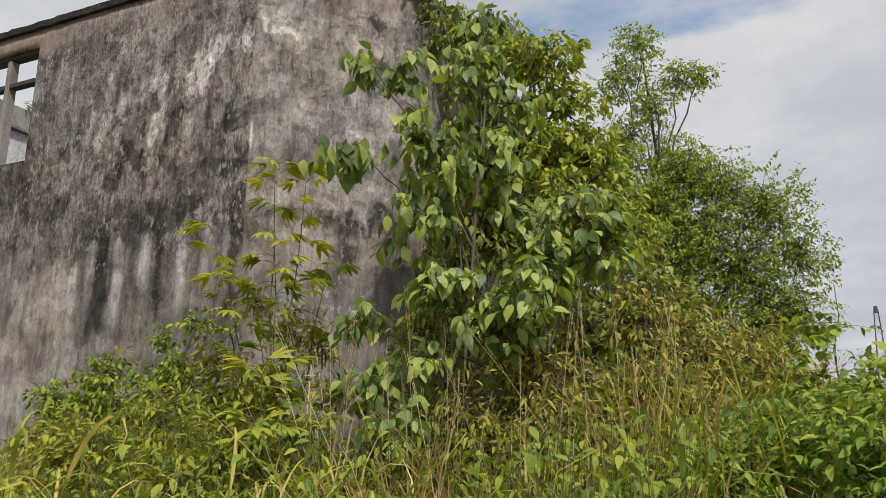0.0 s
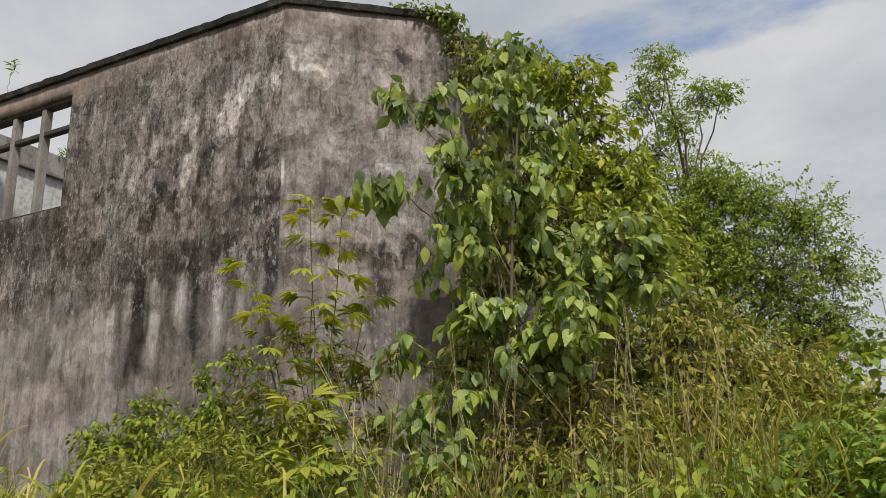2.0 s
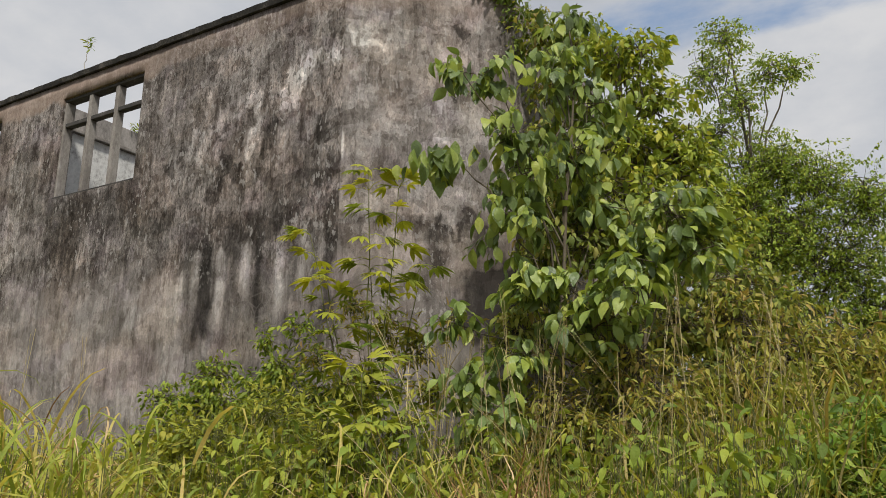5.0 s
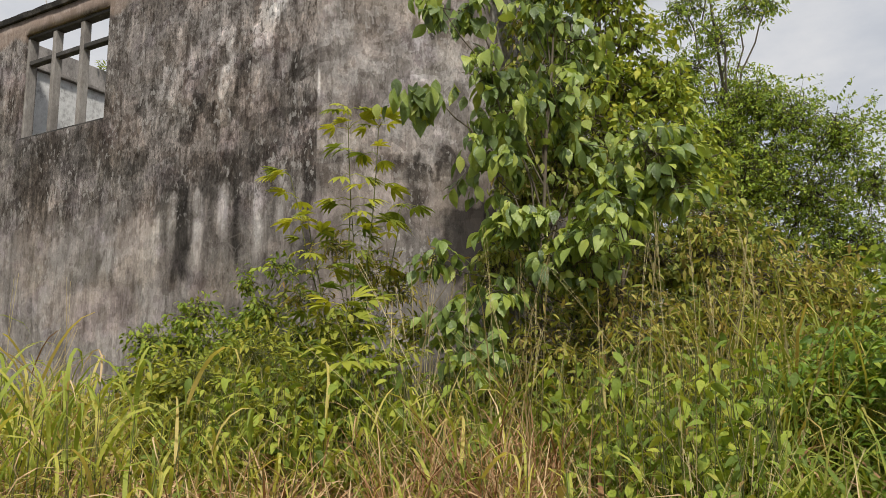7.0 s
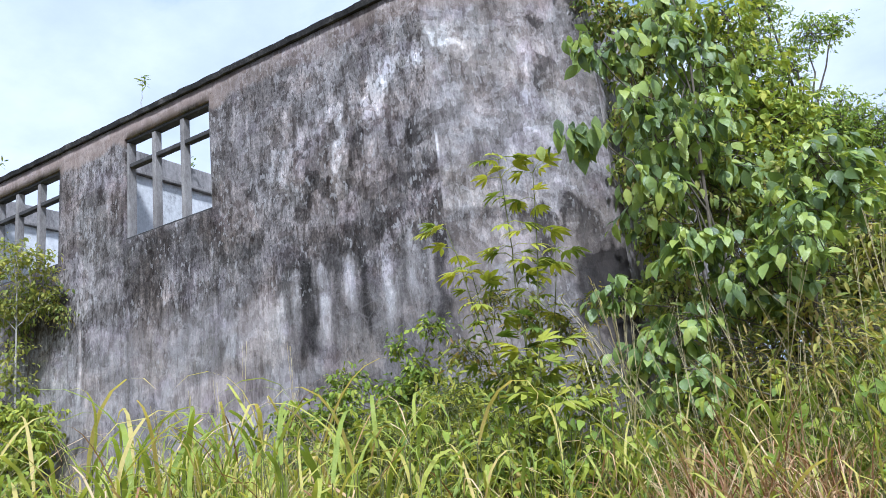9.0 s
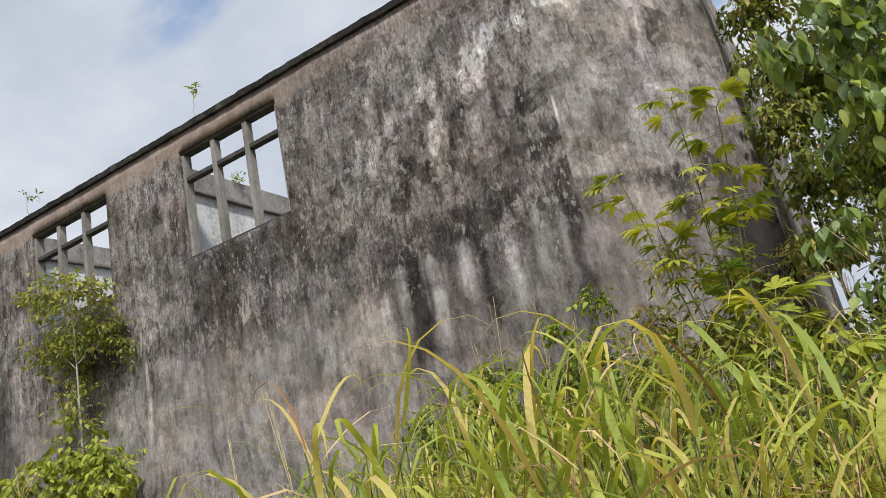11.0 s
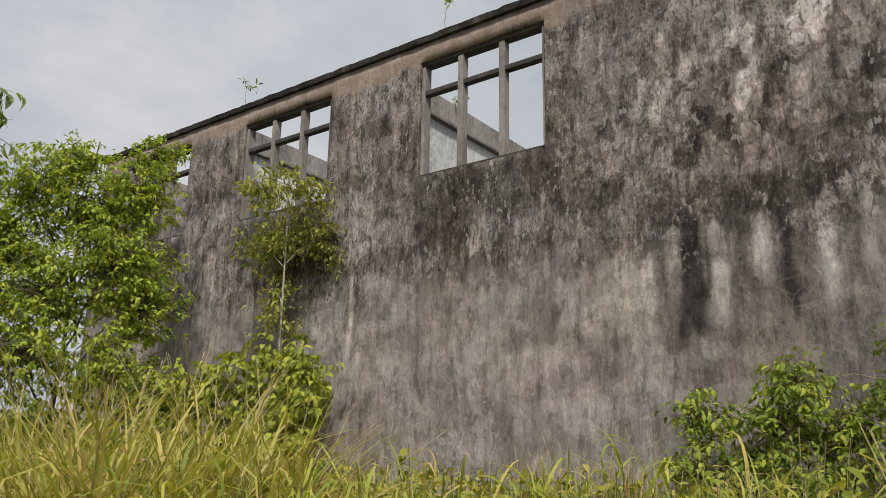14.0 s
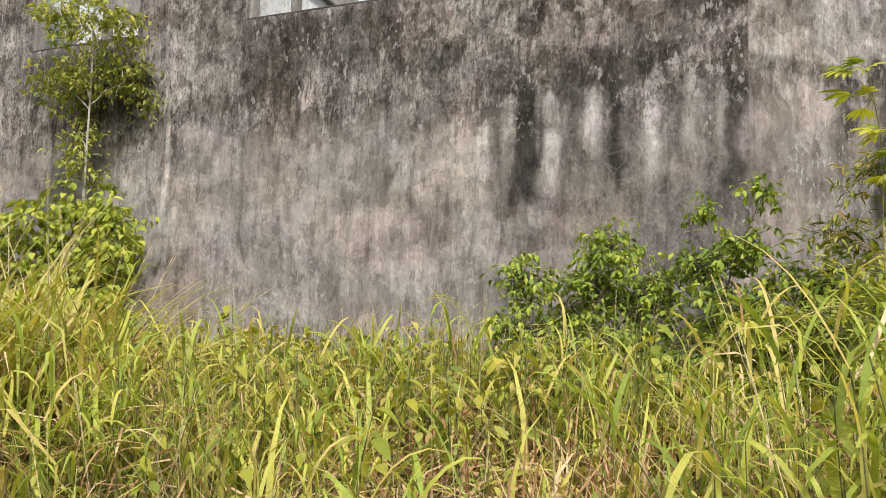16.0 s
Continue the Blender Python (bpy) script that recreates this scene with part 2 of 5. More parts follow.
def front_stains(net, x, z, blot, patch, runs):
    s = Stains(net, x, z, blot, patch)
    ragged = net.math("ADD", z, net.math("MULTIPLY", net.math("SUBTRACT", runs, 0.5), 2.6))
    s.add(net.step(s.z, 2.4, 2.9), -0.1)
    # soot-dark run-off under the window sills, combed out downwards
    for a, b in ((-4.76, -2.95), (-7.82, -6.1), (-10.7, -9.0)):
        m = net.math("MULTIPLY", box_mask(net, net.math("ADD", x, net.math("MULTIPLY", net.math("SUBTRACT", patch, 0.5), 0.2)), a, b, 0.08), net.math("MULTIPLY", net.step(ragged, 2.85, 3.3), net.step(z, 3.89, 3.93, 1, 0)))
        s.add(m, -0.17)
    s.add(net.math("MULTIPLY", box_mask(net, s.x, -3.1, -1.75, 0.2), box_mask(net, ragged, 2.7, 3.5, 0.2)), -0.06)
    # pale washed band with a crisp upper edge
    s.patch(-2.5, 2.42, 0.45, 0.24, 0.1, 0.04)
    s.patch(-1.6, 1.8, 0.12, 0.06, 0.14, 0.03)
    # mossy seam along the floor slab and the dark wall between the drips
    s.add(net.math("MULTIPLY", box_mask(net, s.z, 3.0, 3.26, 0.06), box_mask(net, s.x, -1.75, 0.1, 0.15)), -0.16)
    s.add(net.math("MULTIPLY", box_mask(net, s.z, 1.35, 2.95, 0.25), box_mask(net, s.x, -2.0, 0.05, 0.15)), -0.15)
    for cx, w, foot, g in ((-1.73, 0.1, 1.95, -0.24), (-1.34, 0.07, 2.2, -0.14), (-0.95, 0.09, 2.1, -0.22), (-0.12, 0.1, 2.0, -0.2), (-2.06, 0.06, 2.3, -0.16)):
        s.add(net.math("MULTIPLY", box_mask(net, s.x, cx - w, cx + w, 0.05), box_mask(net, s.z, foot, 3.0, 0.1)), g)
    # lime drips with rounded heads that fade downwards
    for cx, w, top, foot, g in ((-1.9, 0.1, 2.94, 2.5, 0.24), (-1.52, 0.09, 2.94, 2.25, 0.3), (-1.18, 0.09, 2.95, 2.3, 0.31), (-0.68, 0.12, 3.02, 2.25, 0.27), (-0.4, 0.1, 2.97, 2.3, 0.25), (-0.2, 0.06, 3.0, 2.4, 0.14), (-5.63, 0.05, 3.02, 2.3, 0.26)):
        d = net.math("ABSOLUTE", net.math("ADD", net.math("SUBTRACT", x, cx), net.math("MULTIPLY", net.math("SUBTRACT", blot, 0.5), 0.12)))
        d = net.math("ADD", d, net.step(z, top - 0.16, top + 0.02, 0.0, w))
        m = net.math("MULTIPLY", net.step(d, w * 0.35, w * 1.05, 1, 0), net.step(s.z, foot - 0.5, foot + 0.4))
        s.add(m, g)
    s.add(net.math("MULTIPLY", box_mask(net, s.x, -5.76, -5.48, 0.05), box_mask(net, s.z, 2.3, 3.05, 0.1)), -0.16)
    # pale bare patches high up near the corner, and a white streak
    for p in ((-0.8, 4.3, 0.1, 0.13, 0.22), (-0.66, 4.47, 0.16, 0.14, 0.34), (-0.45, 4.65, 0.18, 0.11, 0.34), (-0.2, 4.6, 0.12, 0.1, 0.3), (-1.22, 4.48, 0.12, 0.14, 0.16), (-1.18, 4.12, 0.045, 0.22, 0.3), (-1.95, 4.25, 0.2, 0.25, 0.13), (-2.1, 3.9, 0.15, 0.15, 0.1), (-5.5, 3.4, 0.2, 0.5, 0.08), (-8.4, 3.2, 0.25, 0.5, 0.08)):
        s.patch(*p)
    # broken dark scabs between the window and the corner
    for p in ((-1.52, 3.72, 0.2, 0.13, -0.22), (-1.88, 4.06, 0.2, 0.06, -0.2), (-1.72, 3.56, 0.1, 0.12, -0.2), (-2.4, 3.97, 0.14, 0.1, -0.16), (-0.22, 3.95, 0.06, 0.25, -0.18), (-2.5, 3.4, 0.22, 0.1, -0.15), (-1.0, 3.9, 0.08, 0.14, -0.2), (-0.5, 3.4, 0.4, 0.12, -0.12), (-3.95, 1.65, 0.2, 0.1, -0.1), (-3.3, 4.6, 0.1, 0.6, -0.08)):
        s.patch(*p)
    return s.out


def corner_stains(net, x, z, blot, patch, runs):
    s = Stains(net, x, z, blot, patch)
    s.add(net.step(s.z, 2.95, 3.05), 0.05)
    s.add(net.math("SUBTRACT", patch, 0.5), 0.3)
    s.add(net.math("MULTIPLY", box_mask(net, z, 2.93, 3.05, 0.03), box_mask(net, x, -0.1, 1.0, 0.1)), -0.16)
    # black damp corner and the arched stain beside it
    s.patch(1.55, 2.18, 0.34, 0.34, -0.36, 0.08)
    s.patch(1.45, 2.75, 0.14, 0.26, -0.2, 0.05)
    s.patch(0.95, 2.75, 0.07, 0.22, -0.22, 0.05)
    s.patch(1.15, 2.95, 0.14, 0.05, -0.2, 0.03)
    s.patch(0.55, 2.6, 0.25, 0.25, 0.08)
    # flaked white patch by the edge, damp spots and a pale run
    s.patch(0.14, 4.92, 0.1, 0.13, 0.26, 0.06)
    s.patch(0.28, 4.76, 0.1, 0.08, 0.22, 0.05)
    s.patch(1.23, 5.14, 0.08, 0.09, -0.28)
    s.patch(1.26, 4.65, 0.1, 0.11, -0.24)
    s.patch(1.55, 4.9, 0.06, 0.3, -0.12)
    s.patch(1.05, 4.5, 0.035, 0.7, 0.14, 0.03)
    s.patch(0.06, 4.0, 0.06, 0.8, -0.1)
    s.add(net.math("MULTIPLY", box_mask(net, x, -0.02, 0.025, 0.012), box_mask(net, s.z, 3.45, 3.85, 0.05)), 0.3)
    return s.out


def no_stains(net, x, z, blot, patch, runs):
    return []


M_FRONT = weathered_plaster("mouldy_cement_render", front_stains)
M_CORNER = weathered_plaster("stained_cement_render", corner_stains, 0.68, -0.06)
M_REST = weathered_plaster("old_cement_render", no_stains)


def simple(name, stops, scale, rough=0.9, spec=0.2, stretch=(1, 1, 1), bump=0.3):
    mat, net, bsdf, where = material(name, rough, spec)
    n = net.math("ADD", net.math("MULTIPLY", net.noise(where, scale, 8, 0.65, stretch), 0.6), net.math("MULTIPLY", net.noise(where, scale * 9, 5, 0.7, stretch), 0.4))
    net.put(net.ramp(n, *stops), bsdf.inputs["Base Color"])
    relief(net, bsdf, n, bump, 0.01)
    return mat


M_COPING = simple("blackened_concrete", ((0.35, (0.014, 0.013, 0.013)), (0.52, (0.045, 0.042, 0.038)), (0.66, (0.15, 0.135, 0.12))), 4)
M_FRAME = simple("bare_grey_concrete", ((0.3, (0.10, 0.09, 0.08)), (0.5, (0.24, 0.22, 0.2)), (0.7, (0.40, 0.38, 0.35))), 5, stretch=(1, 1, 0.4))
M_TRANSOM = simple("dark_stained_concrete", ((0.3, (0.03, 0.03, 0.03)), (0.55, (0.075, 0.07, 0.065)), (0.75, (0.2, 0.19, 0.18))), 6)
M_LIMEWASH = simple("peeling_white_limewash", ((0.36, (0.30, 0.29, 0.28)), (0.46, (0.60, 0.60, 0.58)), (0.6, (0.78, 0.78, 0.76))), 2.2, stretch=(1, 1, 0.7))
M_BAND = simple("grey_bond_beam", ((0.36, (0.12, 0.11, 0.1)), (0.5, (0.28, 0.26, 0.24)), (0.65, (0.42, 0.39, 0.36))), 3, stretch=(1, 1, 0.5))
M_SOIL = simple("leaf_litter_soil", ((0.3, (0.05, 0.04, 0.025)), (0.5, (0.12, 0.10, 0.055)), (0.7, (0.2, 0.16, 0.085))), 3)
M_BARK = simple("brown_bark", ((0.3, (0.05, 0.04, 0.03)), (0.5, (0.13, 0.11, 0.08)), (0.7, (0.24, 0.2, 0.15))), 12, stretch=(1, 1, 0.3))
M_PALE_BARK = simple("pale_grey_bark", ((0.3, (0.22, 0.2, 0.17)), (0.5, (0.42, 0.39, 0.34)), (0.7, (0.55, 0.52, 0.47))), 14, stretch=(1, 1, 0.3))
M_GREEN_BARK = simple("green_twig", ((0.3, (0.07, 0.08, 0.03)), (0.5, (0.13, 0.14, 0.05)), (0.7, (0.2, 0.19, 0.09))), 14, stretch=(1, 1, 0.3))


def leafy(name, colours, rough=0.5, spec=0.22, through_light=0.3, single=False):
    """Foliage: the colour varies from leaf to leaf and over each one; light passes through it."""
    mat, net, bsdf, where = material(name, rough, spec)
    info = net.add("ShaderNodeObjectInfo").outputs["Random"] if single else net.add("ShaderNodeNewGeometry").outputs["Random Per Island"]
    n = net.noise(where, 14.0, 5, 0.65)
    k = net.math("ADD", net.math("MULTIPLY", info, 0.75), net.math("MULTIPLY", n, 0.4))
    step = 1.0 / max(1, len(colours) - 1)
    colour = net.ramp(k, *[(0.08 + 0.9 * i * step, (c[0] * 1.04, c[1], c[2] * 0.88)) for i, c in enumerate(colours)])
    net.put(colour, bsdf.inputs["Base Color"])
    relief(net, bsdf, net.noise(where, 70.0, 3, 0.6), 0.55, 0.012)
    glow = net.add("ShaderNodeBsdfTranslucent")
    net.put(net.mix(1.0, colour, (1.5, 1.45, 0.7), "MULTIPLY"), glow.inputs[0])
    both = net.add("ShaderNodeMixShader")
    both.inputs[0].default_value = through_light
    net.put(bsdf.outputs[0], both.inputs[1])
    net.put(glow.outputs[0], both.inputs[2])
    net.put(both.outputs[0], mat.node_tree.nodes["Material Output"].inputs[0])
    return mat


MID, STRAW = (0.11, 0.17, 0.045), (0.55, 0.44, 0.22)
# the wide dark-to-lime spread also paints in top-lit leaves and sky sheen
M_BIGLEAF = leafy("broad_green_leaf", ((0.05, 0.075, 0.03), (0.1, 0.155, 0.055), (0.17, 0.25, 0.08), (0.25, 0.35, 0.1), (0.33, 0.42, 0.1), (0.44, 0.5, 0.11)), 0.33, 0.6)
M_BIGLEAF_ONE = leafy("broad_green_leaf_single", ((0.05, 0.075, 0.03), (0.1, 0.155, 0.055), (0.17, 0.25, 0.08), (0.25, 0.35, 0.1), (0.33, 0.42, 0.1), (0.44, 0.5, 0.11)), 0.33, 0.6, single=True)
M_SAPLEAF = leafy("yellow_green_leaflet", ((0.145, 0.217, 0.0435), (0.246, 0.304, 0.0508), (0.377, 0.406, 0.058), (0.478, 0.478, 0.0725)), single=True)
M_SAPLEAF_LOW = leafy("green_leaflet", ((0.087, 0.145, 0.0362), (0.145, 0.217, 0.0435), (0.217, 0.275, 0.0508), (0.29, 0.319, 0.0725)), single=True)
M_FINELEAF = leafy("fine_green_leaf", ((0.04, 0.065, 0.022), MID, (0.16, 0.23, 0.05), (0.22, 0.3, 0.07), (0.34, 0.34, 0.08)))
M_BRIGHTLEAF = leafy("fresh_green_leaf", ((0.07, 0.115, 0.03), (0.17, 0.25, 0.05), (0.28, 0.37, 0.06), (0.42, 0.45, 0.08)))
M_DARKLEAF = leafy("dark_creeper_leaf", ((0.05, 0.075, 0.025), (0.14, 0.19, 0.055), (0.25, 0.31, 0.08), (0.36, 0.39, 0.1), (0.36, 0.27, 0.13)))
# browns are dry leaves; the darkest green paints in the shade of thicket gaps
M_DRYLEAF = leafy("yellowing_leaf", ((0.07, 0.1, 0.03), (0.17, 0.22, 0.05), (0.29, 0.32, 0.075), (0.4, 0.4, 0.1), (0.46, 0.4, 0.13), (0.34, 0.22, 0.11)), 0.7, 0.2)
M_STALK = leafy("pale_straw_stalk", ((0.36, 0.29, 0.16), (0.48, 0.41, 0.24), (0.58, 0.52, 0.34)), 0.8, 0.1, 0.1)
M_GRASS = leafy("green_grass_blade", ((0.09, 0.14, 0.03), (0.2, 0.28, 0.055), (0.35, 0.41, 0.085), (0.52, 0.51, 0.13), STRAW), 0.5, 0.3, 0.3)
M_STRAW = leafy("dry_straw_blade", ((0.16, 0.075, 0.045), (0.37, 0.22, 0.135), (0.52, 0.36, 0.225), (0.62, 0.5, 0.34)), 0.8, 0.1, 0.15)


# ---- building of meshes ----
def obj(name, verts, faces, mat, parent=None, label="", smooth=False, category="", group="", kind=""):
    me = bpy.data.meshes.new(name)
    me.from_pydata([tuple(v) for v in verts], [], [tuple(f) for f in faces])
    me.materials.append(mat)
    if smooth:
        me.polygons.foreach_set("use_smooth", [True] * len(me.polygons))
    me.update()
    ob = new(name, me)
    ob.parent = parent
    return tagged(ob, label, category, group, kind)


def part(name, bm, mat, parent, label=""):
    me = bpy.data.meshes.new(name)
    bm.to_mesh(me)
    bm.free()
    me.materials.append(mat)
    ob = new(name, me)
    ob.parent = parent
    return tagged(ob, label)


def add_box(bm, a, b, bevel=0.0):
    """A box between two corners, with worn edges."""
    r = bmesh.ops.create_cube(bm, size=1.0)
    vs = r["verts"]
    c, s = (Vector(a) + Vector(b)) / 2, Vector(b) - Vector(a)
    for v in vs:
        v.co = Vector((v.co.x * s.x, v.co.y * s.y, v.co.z * s.z)) + c
    if bevel:
        es = list({e for v in vs for e in v.link_edges})
        bmesh.ops.bevel(bm, geom=es, offset=bevel, segments=2, affect="EDGES", profile=0.6)
    return bm


def box_part(name, a, b, mat, parent, label="", bevel=0.008):
    return part(name, add_box(bmesh.new(), a, b, bevel), mat, parent, label)


def empty(name, place, label, category, group="", kind=""):
    ob = new(name)
    ob.location = place
    ob.empty_display_size = 0.1
    return tagged(ob, label, category, group, kind)


def quick_mesh(name, verts, tris, mat, parent, label="", kind="", smooth=True):
    """A mesh from arrays of corners and triangles."""
    me = bpy.data.meshes.new(name)
    verts, tris = np.asarray(verts, np.float32), np.asarray(tris, np.int32)
    me.vertices.add(len(verts))
    me.vertices.foreach_set("co", verts.ravel())
    me.loops.add(tris.size)
    me.loops.foreach_set("vertex_index", tris.ravel())
    me.polygons.add(len(tris))
    me.polygons.foreach_set("loop_start", np.arange(0, tris.size, 3, dtype=np.int32))
    me.polygons.foreach_set("use_smooth", np.full(len(tris), smooth))
    me.update(calc_edges=True)
    me.materials.append(mat)
    ob = new(name, me)
    ob.parent = parent
    return tagged(ob, label, kind=kind)


def ground_z(x, y):
    """Height of the ground: a shallow rise from the path up to the foot of the wall."""
    t = min(1.0, max(0.0, (y + 6.2) / 5.0))
    t = t * t * (3 - 2 * t)
    far = max(0.0, math.hypot(x, y) - 14) * 0.012
    return -0.5 + 0.72 * t + 0.06 * noise.noise((x * 0.7, y * 0.7, 0.3)) + min(far, 1.2)


# ---- ground ----
def build_ground():
    xs = sorted({*np.arange(-16, 12.01, 0.4).round(2), *[s * v for v in (24, 40, 80, 200, 600, 2000) for s in (-1, 1)]})
    ys = sorted({*np.arange(-12, 14.01, 0.4).round(2), *[s * v for v in (24, 40, 80, 200, 600, 2000) for s in (-1, 1)]})
    verts = [(x, y, ground_z(x, y)) for y in ys for x in xs]
    n = len(xs)
    faces = [(j * n + i, j * n + i + 1, (j + 1) * n + i + 1, (j + 1) * n + i) for j in range(len(ys) - 1) for i in range(n - 1)]
    return obj("ground", verts, faces, M_SOIL, None, "brown soil and leaf litter under the weeds", True, "ground", kind="structure")


build_ground()

# ---- the roofless building ----
TOP, SILL, HEAD, FOOT = 5.52, 3.9, 5.295, -0.9
THICK = 0.18
LEFT_END = -11.4
WINDOWS = [(-4.705, -3.097), (-7.795, -6.135), (-10.7, -9.03)]
CORNER = Matrix.Rotation(radians(40), 4, "Z")  # the cut corner leaves the front wall at 40 degrees
CUT = 1.74


def wall_with_openings(name, length_from, length_to, openings, mat, m, label):
    """An upright wall along x with its face on y = 0, cut by window openings; the face is finely divided and slightly uneven."""
    xs = sorted({round(v, 3) for v in np.linspace(length_from, length_to, int((length_to - length_from) / 0.12) + 2)} | {v for o in openings for v in o})
    zs = sorted({round(v, 3) for v in np.linspace(FOOT, TOP, 50)} | {SILL, HEAD})
    keep = lambda x, z: not any(a < x < b and SILL < z < HEAD for a, b in openings)
    edge = lambda x, z: x in (xs[0], xs[-1]) or any(abs(x - v) < 1e-6 for o in openings for v in o)
    verts, faces = [], []
    nx, nz = len(xs), len(zs)
    for side in (0, 1):
        for z in zs:
            for x in xs:
                d = 0 if edge(x, z) or side else 0.006 * noise.noise((x * 2.1, 0, z * 1.7)) + 0.003 * noise.noise((x * 9, 4, z * 7))
                verts.append(m @ Vector((x, THICK if side else d, z)))
    at = lambda side, i, j: side * nx * nz + j * nx + i
    cells = {(i, j) for i in range(nx - 1) for j in range(nz - 1) if keep((xs[i] + xs[i + 1]) / 2, (zs[j] + zs[j + 1]) / 2)}
    for i, j in cells:
        faces.append((at(0, i, j), at(0, i + 1, j), at(0, i + 1, j + 1), at(0, i, j + 1)))
        faces.append((at(1, i, j), at(1, i, j + 1), at(1, i + 1, j + 1), at(1, i + 1, j)))
        for di, dj, p, q in ((-1, 0, (i, j), (i, j + 1)), (1, 0, (i + 1, j + 1), (i + 1, j)), (0, -1, (i + 1, j), (i, j)), (0, 1, (i, j + 1), (i + 1, j + 1))):
            if (i + di, j + dj) not in cells:
                faces.append((at(0, *p), at(0, *q), at(1, *q), at(1, *p)))
    ob = obj(name, [m.inverted() @ v for v in verts], faces, mat, None, label, True, "wall", kind="structure")
    ob.matrix_world = m
    ob.data.polygons.foreach_set("use_smooth", [len(p.vertices) == 4 and abs(p.normal.y) > 0.7 for p in ob.data.polygons])
    return ob


wall_front = wall_with_openings("wall_front", LEFT_END, 0.0, WINDOWS, M_FRONT, Matrix(), "tall grey cement wall streaked with black mould and lime drips")
wall_corner = wall_with_openings("wall_corner", 0.0, CUT, [], M_CORNER, CORNER, "pale stained cement wall across the cut corner")
turn = CORNER @ Vector((CUT, 0, 0))


def plain_wall(name, a, b, z0, z1, mat, label, kind="structure"):
    ob = part(name, add_box(bmesh.new(), (*a, z0), (*b, z1), 0.006), mat, None)
    return tagged(ob, label, "wall", kind=kind)


plain_wall("wall_end", (turn.x - THICK, turn.y + 0.004), (turn.x, 7.0), FOOT, TOP, M_REST, "grey cement end wall behind the trees")
plain_wall("wall_back", (LEFT_END, 7.004), (turn.x, 7.18), FOOT, 4.9, M_REST, "weathered cement back wall of the roofless building")
plain_wall("wall_far_end", (LEFT_END, THICK + 0.004), (LEFT_END + 0.16, 6.99), FOOT, TOP, M_REST, "weathered cement far end wall")


def rough_coping(name, length_from, length_to, m, label):
    """A thin projecting slab on the wall's head with a broken, uneven edge."""
    n = int((length_to - length_from) / 0.07)
    verts, faces = [], []
    for i in range(n + 1):
        x = length_from + (length_to - length_from) * i / n
        w = 0.012 * noise.noise((x * 6, 1, 0)) + 0.006 * noise.noise((x * 21, 1, 0))
        h = 0.010 * noise.noise((x * 5, 7, 0)) + 0.008 * noise.noise((x * 17, 7, 0))
        verts += [(x, -0.04 + w, TOP + 0.004 + h * 0.4), (x, -0.055 + w, TOP + 0.068 + h), (x, THICK + 0.05, TOP + 0.075 + h), (x, THICK + 0.05, TOP + 0.004)]
    for i in range(n):
        for k in range(4):
            a, b = i * 4 + k, i * 4 + (k + 1) % 4
            faces.append((a, b, b + 4, a + 4))
    faces += [(3, 2, 1, 0), (n * 4, n * 4 + 1, n * 4 + 2, n * 4 + 3)]
    ob = obj(name, verts, faces, M_COPING, None, label, False, "coping", kind="structure")
    ob.matrix_world = m
    return ob


rough_coping("trim_coping_front", LEFT_END - 0.1, 0.03, Matrix(), "thin black weathered concrete coping along the roofline")
rough_coping("trim_coping_corner", -0.02, CUT + 0.05, CORNER @ Matrix.Translation((0, 0, -0.003)), "thin black weathered concrete coping over the cut corner")


def build_window(name, x0, x1, label):
    """A wide opening with a concrete frame: two mullions and a transom, no glass left."""
    ob = empty(name, (0, 0, 0), label, "window", kind="structure")
    y0, y1, f = 0.03, 0.15, 0.045
    box_part("frame_head", (x0 + 0.002, y0, HEAD - f), (x1 - 0.002, y1, HEAD - 0.002), M_TRANSOM, ob)
    box_part("frame_sill", (x0 + 0.003, 0.004, SILL + 0.002), (x1 - 0.003, y1, SILL + 0.024), M_TRANSOM, ob, "black mouldy sill")
    for a, b in ((x0 + 0.002, x0 + f), (x1 - f, x1 - 0.002)):
        box_part("frame_jamb", (a, y0, SILL + 0.026), (b, y1, HEAD - f - 0.002), M_FRAME, ob)
    third = (x1 - x0) / 3
    trz = HEAD - 0.375
    for k in (1, 2):
        c = x0 + third * k
        box_part("mullion", (c - 0.035, 0.035, SILL + 0.026), (c + 0.035, 0.135, HEAD - f - 0.002), M_FRAME, ob)
    edges = [x0 + f + 0.002, x0 + third - 0.037, x0 + third + 0.037, x0 + 2 * third - 0.037, x0 + 2 * third + 0.037, x1 - f - 0.002]
    for a, b in zip(edges[::2], edges[1::2]):
        box_part("transom", (a, 0.04, trz - 0.028), (b, 0.13, trz + 0.028), M_TRANSOM, ob, "black mouldy transom")
    return ob


for k, (a, b) in enumerate(WINDOWS):
    build_window("window_%d" % (k + 1), a, b, "unglazed concrete window grid open to the sky")


def partition(name, x, top):
    ob = empty(name, (0, 0, 0), "inner cross wall with peeling white limewash and grey beam", "wall", kind="structure")
    box_part("limewashed_wall", (x - 0.08, 0.2, FOOT), (x + 0.06, 6.98, top - 0.36), M_LIMEWASH, ob, "peeling white limewash")
    box_part("bond_beam", (x - 0.08, 0.2, top - 0.358), (x + 0.085, 6.98, top), M_BAND, ob, "bare grey beam")
    box_part("moulding", (x + 0.088, 0.2, top - 0.36), (x + 0.13, 6.98, top - 0.31), M_FRAME, ob, "narrow moulding", 0.01)
    return ob


partition("wall_inner_near", -5.36, 5.5)
partition("wall_inner_far", -8.41, 5.55)


# ---- foliage kit ----
RNG = np.random.default_rng(11)


